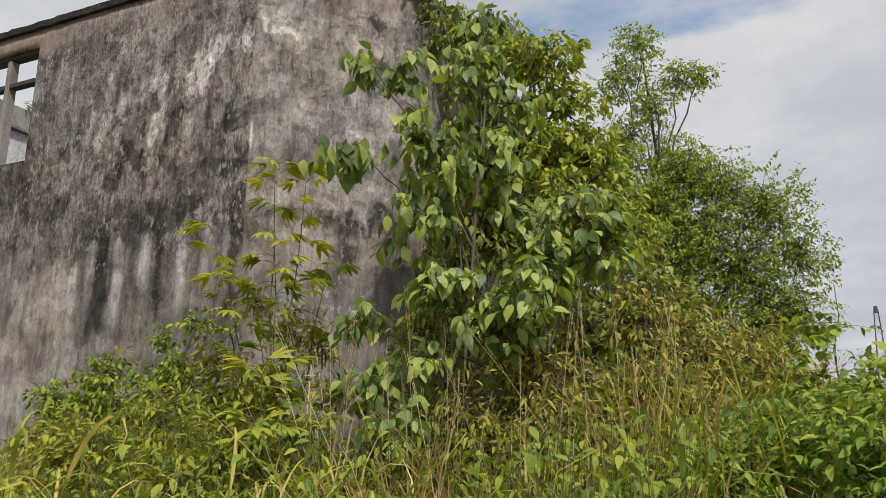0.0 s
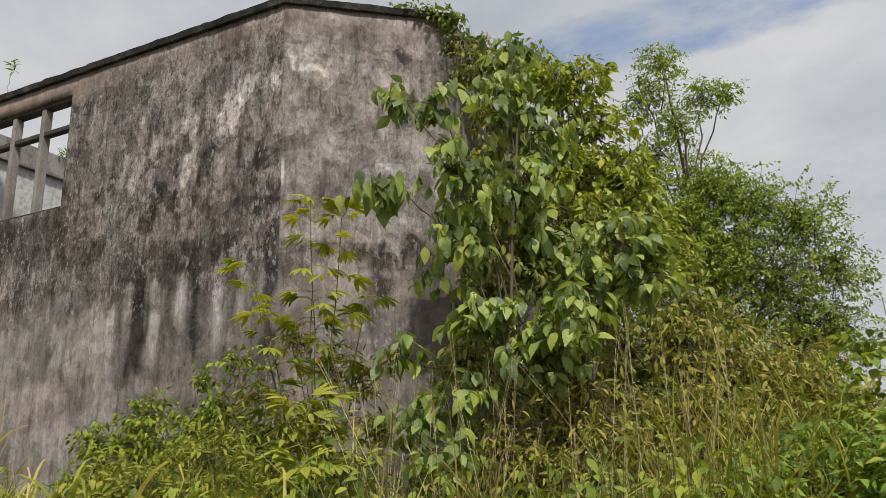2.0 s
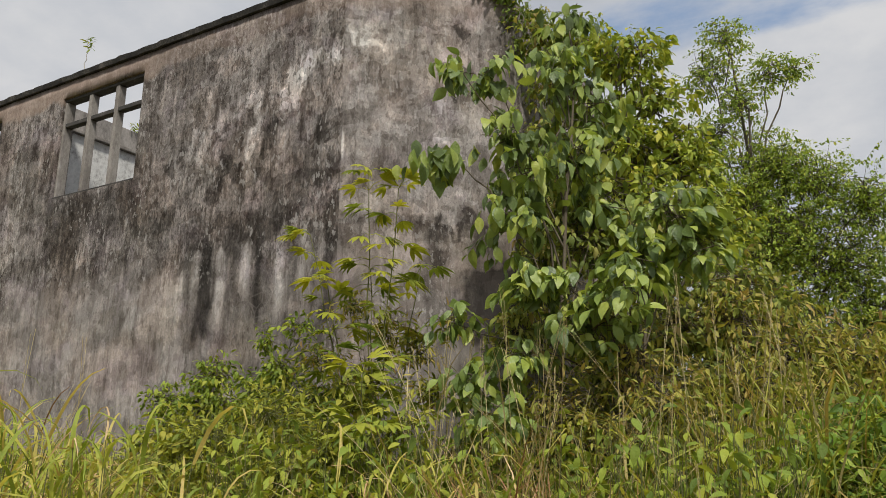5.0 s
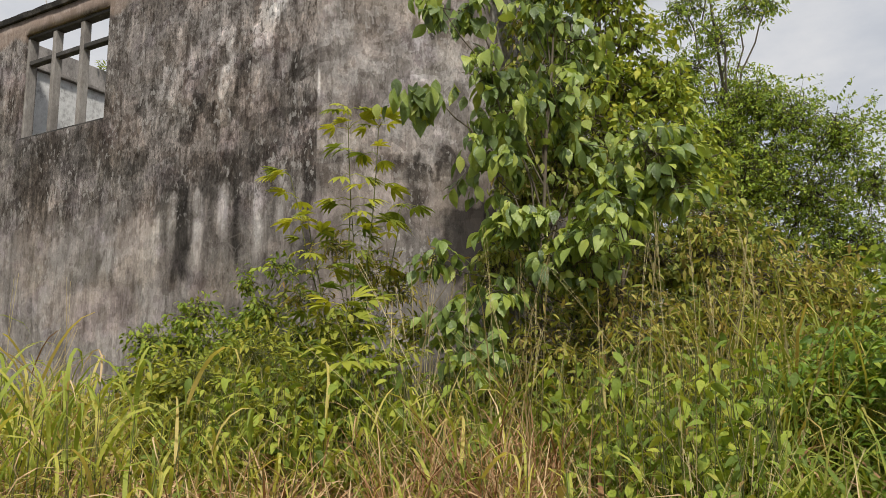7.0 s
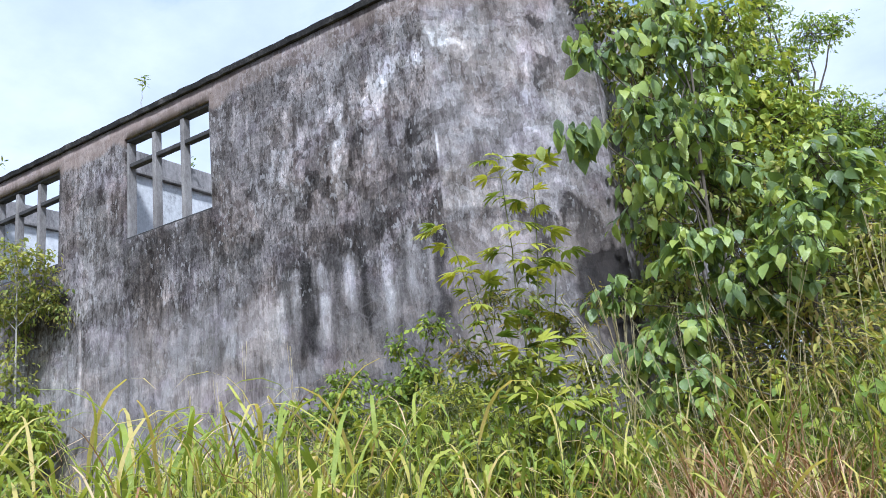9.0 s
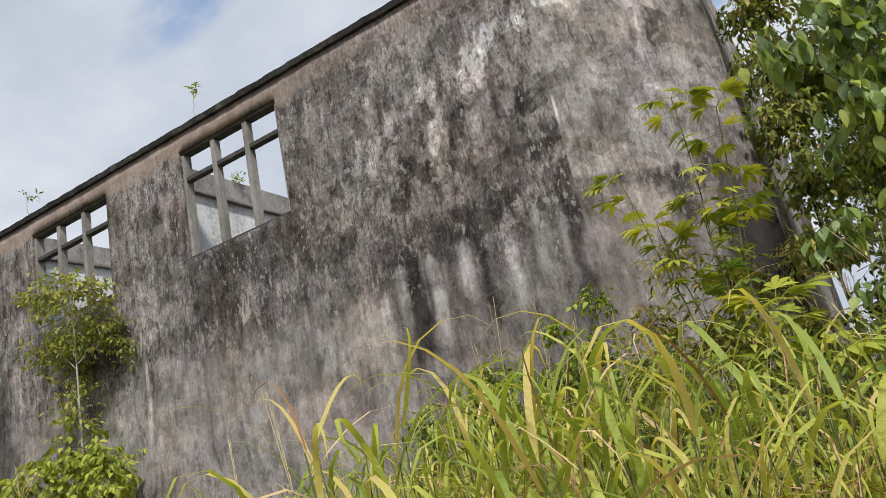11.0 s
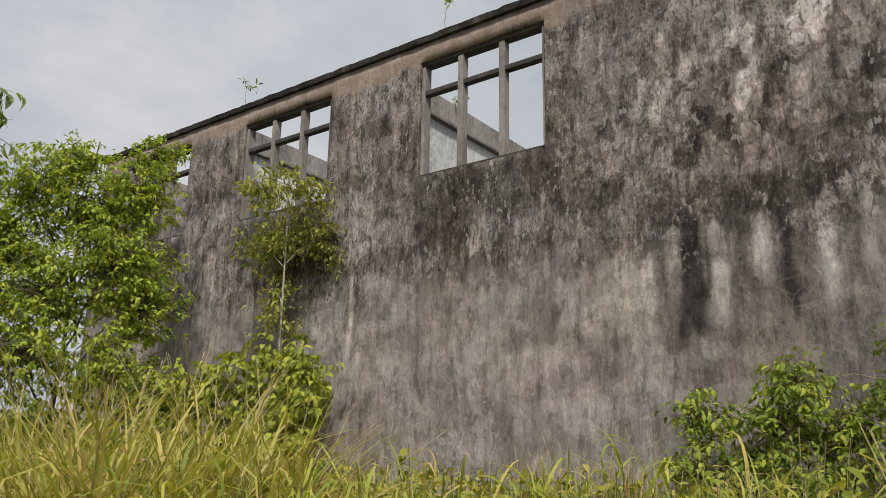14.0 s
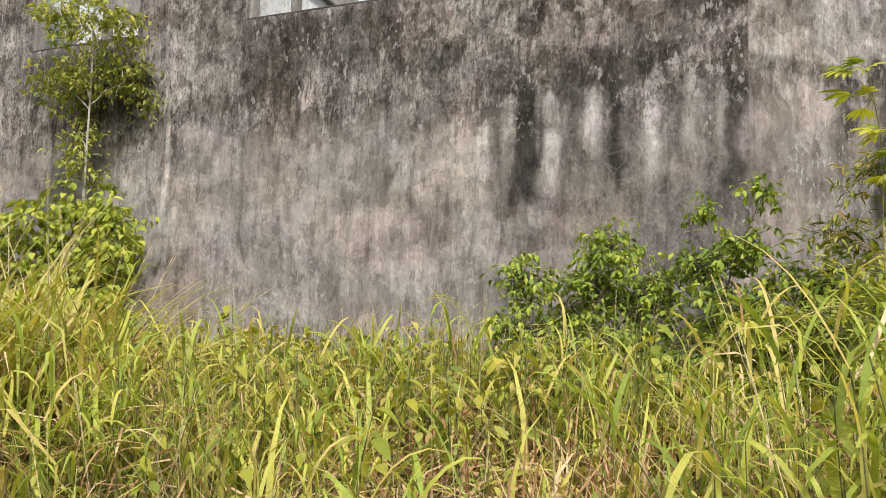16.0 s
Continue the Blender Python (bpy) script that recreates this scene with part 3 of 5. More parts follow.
def leaf_shape(length, width, fold=0.35, curl=0.25, stations=4, widest=0.42, wave=0.0, phase=0.0):
    """One leaf along +x from its stalk: pointed oval, folded on the midrib and curling down."""
    v = [(0, 0, 0)]
    for i in range(1, stations):
        t = i / stations
        w = width / 2 * math.sin(math.pi * t ** (math.log(0.5) / math.log(widest))) ** 1.05
        x, z = length * t * (1 - 0.15 * curl * t), -curl * length * t * t
        lift = fold * w + wave * width * math.sin(6.0 * t + phase)
        v += [(x, w, z + lift), (x, 0, z), (x, -w, z + fold * w - wave * width * math.sin(5.0 * t + phase))]
    v.append((length * (1 - 0.15 * curl), 0, -curl * length))
    f = [(0, 2, 1), (0, 3, 2)]
    for i in range(stations - 2):
        a = 1 + 3 * i
        f += [(a, a + 1, a + 4), (a, a + 4, a + 3), (a + 1, a + 2, a + 5), (a + 1, a + 5, a + 4)]
    a, tip = 1 + 3 * (stations - 2), len(v) - 1
    f += [(a, a + 1, tip), (a + 1, a + 2, tip)]
    return np.array(v), np.array(f)


def blade_shape(width, bend, stations=4):
    """A grass blade of unit length rising along +x from its root and arching over (+z is the outer side)."""
    v, x, z, ang = [], 0.0, 0.0, 0.0
    for i in range(stations):
        w = width / 2 * (1.0 if i else 0.6) * (1 - (i / stations) ** 2.2)
        v += [(x, w, z + 0.25 * w), (x, -w, z + 0.25 * w)]
        x, z = x + math.cos(ang) / stations, z - math.sin(ang) / stations
        ang += bend / stations * (0.5 + i * 0.6)
    v.append((x, 0, z))
    f = []
    for i in range(stations - 1):
        a = 2 * i
        f += [(a, a + 1, a + 3), (a, a + 3, a + 2)]
    f.append((2 * stations - 2, 2 * stations - 1, 2 * stations))
    return np.array(v), np.array(f)


def merged(shapes):
    vs, fs, n = [], [], 0
    for v, f in shapes:
        vs.append(v)
        fs.append(f + n)
        n += len(v)
    return np.concatenate(vs), np.concatenate(fs)


def turns(az, el, roll):
    """Rotation matrices: roll about the leaf, tip up by el, swing by az (radians, arrays)."""
    ca, sa, ce, se, cr, sr = np.cos(az), np.sin(az), np.cos(el), np.sin(el), np.cos(roll), np.sin(roll)
    o, i = np.zeros_like(ca), np.ones_like(ca)
    rz = np.stack([ca, -sa, o, sa, ca, o, o, o, i], -1).reshape(-1, 3, 3)
    ry = np.stack([ce, o, -se, o, i, o, se, o, ce], -1).reshape(-1, 3, 3)
    rx = np.stack([i, o, o, o, cr, -sr, o, sr, cr], -1).reshape(-1, 3, 3)
    return rz @ ry @ rx


def strew(variants, place, az, el, roll, size):
    """All copies of the variants at the given places, joined: corners and triangles."""
    place, size = np.asarray(place, float), np.asarray(size, float)
    rot = turns(az, el, roll) * size[:, None, None]
    pick = RNG.integers(0, len(variants), len(place))
    shapes = []
    for k, (v, f) in enumerate(variants):
        idx = np.nonzero(pick == k)[0]
        if not len(idx):
            continue
        vv = np.einsum("nij,kj->nki", rot[idx], v) + place[idx][:, None]
        ff = f[None] + (np.arange(len(idx)) * len(v))[:, None, None]
        shapes.append((vv.reshape(-1, 3), ff.reshape(-1, 3)))
    return merged(shapes)


def tube(points, r0, r1, sides=5):
    points = np.asarray(points, float)
    n = len(points)
    way = np.gradient(points, axis=0)
    way /= np.linalg.norm(way, axis=1)[:, None] + 1e-9
    side = np.cross(way, (0.31, 0.93, 0.17))
    side /= np.linalg.norm(side, axis=1)[:, None] + 1e-9
    up = np.cross(way, side)
    a = np.arange(sides) / sides * 2 * np.pi
    r = np.linspace(r0, r1, n)[:, None, None]
    v = points[:, None] + r * (np.cos(a)[None, :, None] * side[:, None] + np.sin(a)[None, :, None] * up[:, None])
    f = []
    for i in range(n - 1):
        for k in range(sides):
            p, q = i * sides + k, i * sides + (k + 1) % sides
            f += [(p, q, q + sides), (p, q + sides, p + sides)]
    return v.reshape(-1, 3), np.array(f)


def bough(a, b, r0, r1, sag=0.1, n=6, sides=5):
    """A limb from a to b with a natural bow and some wobble."""
    a, b = np.asarray(a, float), np.asarray(b, float)
    t = np.linspace(0, 1, n)[:, None]
    p = a + (b - a) * t
    far = np.linalg.norm(b - a)
    p[:, 2] += (sag * far * np.sin(np.pi * t))[:, 0]
    p[1:-1] += RNG.normal(0, 0.025 * far, (n - 2, 3))
    return tube(p, r0, r1, sides)


def in_blobs(blobs, per_blob, hollow=0.55):
    """Points in a set of rough ellipsoids (x, y, z, radius), more of them towards the outside."""
    out, owner = [], []
    total = sum(b[3] ** 2 for b in blobs)
    for k, (x, y, z, r) in enumerate(blobs):
        n = max(3, int(per_blob * len(blobs) * r * r / total))
        d = RNG.normal(size=(n, 3))
        d /= np.linalg.norm(d, axis=1)[:, None]
        rad = r * RNG.random(n) ** hollow * (0.85 + 0.3 * RNG.random(n))
        out.append(np.array([x, y, z]) + d * rad[:, None] * (1, 1, 0.95))
        owner += [k] * n
    return np.concatenate(out), np.array(owner)


TWIG = [tube([(0, 0, 0), (0.5, 0, 0.02), (1, 0, -0.02)], 0.007, 0.003, 3)]


def sprays(tips, owner, blobs, each, reach, size, droop, spread=0.5):
    """Leafy twigs on the given points: leaves stand alternately along each twig. Gives the leaves' and the twigs' placing."""
    c = np.array([blobs[k][:3] for k in owner])
    n = len(tips)
    out = tips - c
    az = np.arctan2(out[:, 1], out[:, 0]) + RNG.normal(0, 0.8, n)
    el = 0.45 * droop + RNG.normal(0.1, 0.45, n)
    long = reach * 3.4 * RNG.uniform(0.6, 1.4, n)
    way = np.stack([np.cos(az) * np.cos(el), np.sin(az) * np.cos(el), np.sin(el)], -1) * long[:, None]
    root = tips - 0.45 * way
    k = np.tile(np.arange(each), n)
    s = (k + 0.8) / each
    base = np.repeat(root, each, 0) + np.repeat(way, each, 0) * s[:, None] + RNG.normal(0, reach * 0.16, (n * each, 3))
    side = np.where(k % 2, 1.0, -1.0) * np.where(k == each - 1, 0.2, 1.0)
    leaf_az = np.repeat(az, each) + side * RNG.uniform(0.4, 1.3, n * each)
    leaf_el = droop + RNG.normal(0, spread, n * each)
    leaves = (base, leaf_az, leaf_el, RNG.normal(0, 0.45, n * each), size * RNG.uniform(0.55, 1.25, n * each))
    return leaves, (root, az, el, np.zeros(n), long)


def build_tree(name, base, blobs, label, category, leaf_variants, leaf_mat, clusters, each, reach, size, droop, bark, trunk_r, top=None, spread=0.5, group="", twigs=0.4, lean=0.15, hollow=0.55, fork=0.72):
    """A tapered trunk with limbs and twigs to the leaf sprays, and a crown of single leaves with gaps."""
    base = np.array(base, float)
    ob = empty(name, tuple(base), label, category, group)
    top = np.array(top if top is not None else max(blobs, key=lambda b: b[2])[:3], float)
    n = 9
    t = np.linspace(0, 1, n)[:, None]
    line = base + (top - base) * t
    line[1:-1, :2] += np.cumsum(RNG.normal(0, lean * 0.12, (n - 2, 2)), 0)
    shapes = [tube(line, trunk_r, trunk_r * 0.2, 7)]
    tips, owner = in_blobs(blobs, clusters, hollow)
    for k, b in enumerate(blobs):
        c = np.array(b[:3])
        h = np.clip((c[2] - base[2]) / max(0.3, top[2] - base[2]) * fork - 0.05, 0.03, 0.92)
        root = line[0] + 0
        i = min(n - 2, int(h * (n - 1)))
        root = line[i] + (line[i + 1] - line[i]) * (h * (n - 1) - i)
        shapes.append(bough(root, c, trunk_r * 0.5 * (1 - 0.5 * h), trunk_r * 0.14, 0.06))
        mine = np.nonzero(owner == k)[0]
        for j in mine[: int(len(mine) * twigs)]:
            shapes.append(bough(c + RNG.normal(0, b[3] * 0.25, 3), tips[j], trunk_r * 0.12 + 0.002, 0.0015, 0.05, 4, 3))
    leaves, sprigs = sprays(tips, owner, blobs, each, reach, size, droop, spread)
    v, f = merged(shapes)
    quick_mesh("trunk", v - base, f, bark, ob)
    v, f = strew(TWIG, *sprigs)
    quick_mesh("twig", v - base, f, M_GREEN_BARK, ob, kind="stuff")
    v, f = strew(leaf_variants, *leaves)
    quick_mesh("crown", v - base, f, leaf_mat, ob, kind="stuff")
    return ob, tips, owner


OVAL = [leaf_shape(1, 0.46, f, c, 4, 0.45, w, p) for f, c, w, p in ((0.3, 0.3, 0.02, 0), (0.2, 0.15, 0.03, 1), (0.45, 0.45, 0.0, 2), (0.15, 0.55, 0.03, 3))]
DROOP = [leaf_shape(1, 0.54, f, c, 6, 0.45, w, p) for f, c, w, p in ((0.25, 0.3, 0.02, 0), (0.15, 0.2, 0.03, 1), (0.35, 0.4, 0.01, 2), (0.1, 0.5, 0.03, 3))]
SLIM = [leaf_shape(1, 0.27, f, c, 3, 0.45) for f, c in ((0.3, 0.2), (0.2, 0.4), (0.4, 0.1))]
ROUND = [leaf_shape(1, 0.8, f, c, 4, 0.4, w, p) for f, c, w, p in ((0.2, 0.2, 0.03, 0), (0.3, 0.1, 0.02, 2), (0.12, 0.35, 0.04, 1))]


def palm_leaf(n, length, width):
    """A hand-shaped compound leaf: leaflets round the end of a stalk."""
    shapes = [tube([(0, 0, 0), (0.3 * length, 0, 0.02), (0.75 * length, 0, 0.0)], 0.003, 0.002, 3)]
    for k in range(n):
        a = (k - (n - 1) / 2) * 2.1 / max(1, n - 1)
        l = length * (1.0 - 0.22 * abs(a))
        v, f = leaf_shape(l, width * l, 0.25, 0.28 + 0.1 * abs(a), 4, 0.55)
        c, s = math.cos(a), math.sin(a)
        shapes.append((np.stack([v[:, 0] * c - v[:, 1] * s + 0.75 * length, v[:, 0] * s + v[:, 1] * c, v[:, 2] - 0.05 * abs(a) * v[:, 0]], -1), f))
    return merged(shapes)


def mesh_only(name, shape, mat):
    ob = quick_mesh(name, *shape, mat, None)
    me = ob.data
    bpy.data.objects.remove(ob)
    return me


def single(name, me, parent, place, az, el, roll, size):
    ob = new(name, me)
    ob.parent = parent
    m = Matrix(turns(np.array([az]), np.array([el]), np.array([roll]))[0].tolist()).to_4x4()
    ob.matrix_local = Matrix.Translation(Vector(place)) @ m @ Matrix.Scale(size, 4)
    return ob


# ---- the broad-leaved tree against the cut corner ----
big_blobs = [(2.04, -1.25, 3.42, 0.17), (2.07, -0.95, 3.5, 0.22), (2.15, -0.85, 3.1, 0.27), (2.3, -0.69, 2.85, 0.3), (2.42, -0.2, 4.22, 0.25), (2.32, -0.35, 3.78, 0.32),
             (2.5, -0.07, 3.5, 0.36), (2.16, -0.72, 2.5, 0.3), (2.42, -0.33, 2.98, 0.36), (2.26, -0.8, 2.07, 0.24), (2.6, -0.1, 2.6, 0.35)]
big, tips, owner = build_tree("broad_leaved_tree", (2.3, -0.55, ground_z(2.3, -0.55) - 0.05), big_blobs, "slender tree with large drooping glossy green leaves", "tree",
                              DROOP, M_BIGLEAF, 14, 8, 0.06, 0.13, -0.9, M_BARK, 0.024, (2.45, -0.25, 4.2), 0.45, twigs=1.0, hollow=0.6)
big_leaf_meshes = [mesh_only("leaf", s, M_BIGLEAF_ONE) for s in DROOP]
root = np.array(big.location)
extra, own = in_blobs(big_blobs, 19, 0.45)
for k in range(min(255, len(extra))):
    p = extra[k] - root
    c = np.array(big_blobs[own[k]][:3]) - root
    d = p - c
    single("leaf", big_leaf_meshes[k % 4], big, p, math.atan2(d[1], d[0]) + RNG.normal(0, 0.9), -1.05 + RNG.normal(0, 0.4), RNG.normal(0, 0.5), 0.15 * RNG.uniform(0.6, 1.25))

bough_end = np.array([1.8, -1.18, 2.86]) - root
limb = quick_mesh("drooping_branch", *bough(np.array([2.2, -0.8, 2.45]) - root, bough_end, 0.009, 0.003, 0.12, 7), M_BARK, big)
for k in range(44):
    p = bough_end + RNG.normal(0, 1, 3) * (0.11, 0.11, 0.05)
    single("leaf", big_leaf_meshes[k % 4], limb, p, RNG.uniform(0, 6.283), -1.15 + RNG.normal(0, 0.3), RNG.normal(0, 0.4), 0.165 * RNG.uniform(0.7, 1.2))

shrub_blobs = [(3.19, -0.47, 2.43, 0.28), (3.3, -0.41, 2.22, 0.25), (3.04, -0.91, 1.89, 0.2), (2.8, -0.75, 1.72, 0.24), (2.59, -0.74, 1.93, 0.2), (3.0, -0.5, 2.1, 0.25), (2.62, -0.76, 1.68, 0.19), (2.22, -0.92, 1.5, 0.2), (2.35, -0.72, 2.0, 0.16), (2.28, -1.25, 1.09, 0.2), (1.95, -0.95, 1.3, 0.2), (1.75, -0.85, 1.75, 0.14)]
build_tree("broad_leaved_shrub", (2.75, -0.6, ground_z(2.75, -0.6) - 0.05), shrub_blobs, "leafy shrub with large pale-topped green leaves", "shrub",
           DROOP, M_BIGLEAF, 19, 7, 0.05, 0.115, -0.65, M_BARK, 0.02, (3.2, -0.45, 2.5), 0.4, twigs=1.0, hollow=0.45)

mid_blobs = [(2.48, 1.1, 4.42, 0.42), (2.77, 1.07, 3.93, 0.36), (2.55, 0.96, 3.51, 0.45), (2.32, 0.96, 4.55, 0.3), (2.9, 1.2, 3.4, 0.45), (2.6, 0.7, 3.0, 0.45), (3.1, 1.1, 2.9, 0.4), (2.71, 0.94, 4.42, 0.26), (2.95, 1.2, 3.52, 0.33), (3.14, 1.26, 2.7, 0.4)]
build_tree("yellow_green_tree", (2.65, 1.0, ground_z(2.65, 1.0) - 0.05), mid_blobs, "dense young tree with yellow-tipped green leaves", "tree",
           OVAL, leafy("yellow_tipped_leaf", ((0.08, 0.12, 0.035), (0.18, 0.25, 0.055), (0.27, 0.35, 0.07), (0.38, 0.44, 0.08), (0.52, 0.5, 0.09))), 62, 8, 0.06, 0.09, -0.4, M_BARK, 0.05, (2.45, 1.05, 4.6), 0.5)

end_blobs = [(1.62, 1.2, 5.05, 0.28), (1.75, 1.4, 4.5, 0.35), (1.7, 1.3, 3.9, 0.36), (1.65, 1.2, 3.3, 0.36), (1.72, 1.15, 2.7, 0.36), (1.62, 1.0, 2.1, 0.32), (1.95, 1.5, 4.9, 0.35), (2.05, 1.6, 3.8, 0.4)]
build_tree("end_wall_creeper", (1.62, 1.3, ground_z(1.62, 1.3) - 0.05), end_blobs, "thick creeper climbing the end of the cut corner", "creeper",
           OVAL, M_DARKLEAF, 95, 8, 0.06, 0.085, -0.6, M_BARK, 0.02, (1.6, 1.25, 5.2), 0.5, twigs=0.5)

# ---- tangle of creepers between the trees ----
creeper_blobs = [(2.42, -0.07, 2.5, 0.42), (2.7, 0.46, 2.45, 0.45), (2.57, -0.07, 1.69, 0.42), (2.98, 0.44, 1.79, 0.45), (3.35, 0.88, 2.06, 0.46), (2.13, -0.45, 1.69, 0.3), (2.3, -0.3, 1.1, 0.45), (2.9, 0.0, 1.1, 0.5), (3.3, 0.5, 1.3, 0.5), (1.9, -0.4, 0.9, 0.35)]
build_tree("creeper_thicket", (2.7, 0.1, ground_z(2.7, 0.1) - 0.05), creeper_blobs, "dark thicket of tangled creepers and dry stems", "thicket",
           OVAL, M_DARKLEAF, 115, 7, 0.06, 0.08, -0.5, M_BARK, 0.025, None, 0.6, twigs=1.0)
tangle = [(2.5, -0.75, 1.2, 0.3), (2.8, -0.7, 1.0, 0.35), (3.1, -0.6, 1.2, 0.35), (2.9, -0.5, 1.5, 0.3), (2.3, -0.8, 0.8, 0.3), (3.35, -0.3, 0.9, 0.35), (3.5, 0.0, 1.35, 0.3)]
build_tree("dry_tangle", (2.85, -0.6, ground_z(2.85, -0.6) - 0.05), tangle, "tangle of half-dry twigs and yellowed leaves", "thicket",
           SLIM, M_DRYLEAF, 62, 7, 0.07, 0.085, -0.3, M_BARK, 0.012, None, 0.6, twigs=1.0, hollow=0.6)
mound_blobs = [(3.35, 0.6, 1.75, 0.4), (3.6, 0.9, 1.6, 0.5), (3.9, 1.15, 1.55, 0.48), (4.2, 1.5, 1.5, 0.45), (3.7, 0.5, 1.1, 0.5), (4.1, 0.9, 1.0, 0.5), (4.5, 1.9, 1.3, 0.4), (3.2, 0.2, 1.2, 0.4)]
build_tree("yellowing_bush", (3.8, 0.9, ground_z(3.8, 0.9) - 0.05), mound_blobs, "rounded bush with yellowing and browned leaves", "bush",
           SLIM, M_DRYLEAF, 170, 9, 0.06, 0.085, -0.35, M_BARK, 0.03, None, 0.7, twigs=0.8)

backing = [(2.1, 2.2, 0.9, 0.6), (2.3, 2.4, 1.9, 0.6), (2.2, 2.3, 2.9, 0.55), (2.9, 2.5, 1.0, 0.6), (3.0, 2.6, 2.0, 0.55), (3.5, 2.8, 1.0, 0.55), (2.0, 2.0, 3.7, 0.5), (1.9, 1.6, 1.4, 0.4), (2.7, 2.4, 2.9, 0.5), (3.3, 2.2, 0.7, 0.5)]
build_tree("shaded_bush", (2.6, 2.4, ground_z(2.6, 2.4) - 0.05), backing, "dense shaded bush beside the end wall", "bush",
           OVAL, M_FINELEAF, 130, 9, 0.08, 0.085, -0.4, M_BARK, 0.03, (2.2, 2.3, 3.6), 0.5, twigs=0.4)

# ---- feathery tree behind ----
feather = leafy("small_bright_leaf", ((0.09, 0.14, 0.04), (0.18, 0.27, 0.06), (0.26, 0.37, 0.075), (0.35, 0.46, 0.085), (0.46, 0.48, 0.1)))
bg_blobs = [(4.65, 5.8, 3.3, 0.55), (4.55, 5.9, 2.5, 0.6), (2.78, 5.5, 6.75, 0.38), (2.5, 5.4, 6.2, 0.42), (3.3, 5.8, 6.2, 0.36), (3.6, 5.9, 6.25, 0.22), (2.9, 5.6, 5.75, 0.4), (2.45, 5.7, 5.3, 0.5), (3.0, 6.0, 4.85, 0.6), (3.7, 5.6, 4.35, 0.62), (4.3, 5.75, 4.0, 0.66),
            (3.3, 5.75, 3.8, 0.85), (3.9, 5.9, 3.2, 0.85), (4.15, 6.0, 2.45, 0.7), (2.6, 5.6, 4.0, 0.8), (3.2, 5.5, 2.6, 0.8), (3.9, 5.5, 1.7, 0.7), (2.39, 5.12, 4.7, 0.5), (2.66, 5.37, 4.05, 0.66), (2.34, 5.19, 3.27, 0.72), (3.34, 5.47, 4.65, 0.5), (3.06, 5.26, 3.48, 0.75)]
build_tree("feathery_tree", (3.2, 5.8, ground_z(3.2, 5.8) - 0.05), bg_blobs, "airy tree with fine light-green foliage and thin upper boughs", "tree",
           OVAL, feather, 165, 17, 0.1, 0.058, -0.2, M_BARK, 0.055, (2.8, 5.5, 6.9), 0.6, twigs=0.5)
far_blobs = [(7.5, 9.6, 5.9, 0.75), (7.35, 9.9, 4.95, 0.85), (7.6, 10.0, 3.9, 0.95), (8.3, 9.3, 6.3, 0.95), (8.4, 9.7, 4.8, 1.4), (7.9, 10.1, 3.1, 0.75), (9.2, 9.4, 5.6, 1.2), (9.3, 9.8, 4.0, 1.3)]
build_tree("dense_tree", (8.4, 9.8, ground_z(8.4, 9.8) - 0.05), far_blobs, "dense dark-green tree with hanging leafy twigs", "tree",
           OVAL, M_FINELEAF, 330, 11, 0.13, 0.085, -0.55, M_BARK, 0.14, (8.4, 9.6, 6.6), 0.5)

# ---- weeds on the open side ----
right_blobs = [(4.68, 0.58, 1.72, 0.22), (4.55, 0.5, 1.35, 0.25), (4.8, 0.5, 1.15, 0.3), (4.42, 0.5, 1.6, 0.18), (4.95, 0.6, 1.45, 0.24), (5.1, 0.5, 1.2, 0.25), (4.3, 0.5, 1.2, 0.25)]
build_tree("round_leaved_shrub", (4.66, 0.5, ground_z(4.66, 0.5) - 0.05), right_blobs, "thin shrub with rounded green leaves", "shrub",
           ROUND, M_BRIGHTLEAF, 13, 7, 0.07, 0.075, -0.3, M_GREEN_BARK, 0.012, (4.75, 0.6, 2.05), 0.5, twigs=0.9)
herb_blobs = [(5.03, -0.42, 1.05, 0.3), (5.18, -0.93, 0.95, 0.32), (4.43, 0.13, 0.85, 0.38), (4.85, -0.88, 0.8, 0.35), (4.97, -1.8, 0.62, 0.3), (4.09, -0.38, 0.75, 0.35), (4.4, -1.0, 0.55, 0.35), (5.5, -0.5, 0.9, 0.42), (5.6, 0.6, 0.85, 0.48),
              (5.0, 1.2, 0.8, 0.48), (6.3, 0.3, 0.9, 0.48), (6.2, 1.8, 0.85, 0.55), (5.5, 2.4, 0.9, 0.55), (3.7, -1.1, 0.55, 0.3), (4.6, -1.6, 0.5, 0.3),
              (4.82, -1.4, 0.95, 0.3), (4.65, -0.89, 0.98, 0.32), (4.2, -0.4, 0.95, 0.34), (5.05, -1.2, 1.1, 0.3), (4.95, -1.75, 0.75, 0.3), (4.5, 0.2, 1.0, 0.36), (4.95, 0.05, 1.2, 0.34), (4.0, -0.8, 0.8, 0.32), (5.3, -0.6, 1.15, 0.36)]
M_HERB = leafy("fresh_herb_leaf", ((0.05, 0.09, 0.022), (0.11, 0.2, 0.035), (0.18, 0.3, 0.045), (0.27, 0.38, 0.055), (0.38, 0.41, 0.07)), 0.45, 0.3)
for k in range(0, len(herb_blobs), 3):
    some = herb_blobs[k : k + 3]
    b = some[0]
    build_tree("leafy_weeds", (b[0], b[1], ground_z(b[0], b[1]) - 0.03), some, "clump of fresh green leafy weeds", "weeds",
               OVAL if k % 2 else SLIM, M_HERB, 105, 7, 0.055, 0.07, -0.15, M_GREEN_BARK, 0.01, None, 0.5, group="weeds on the open ground", twigs=0.5)

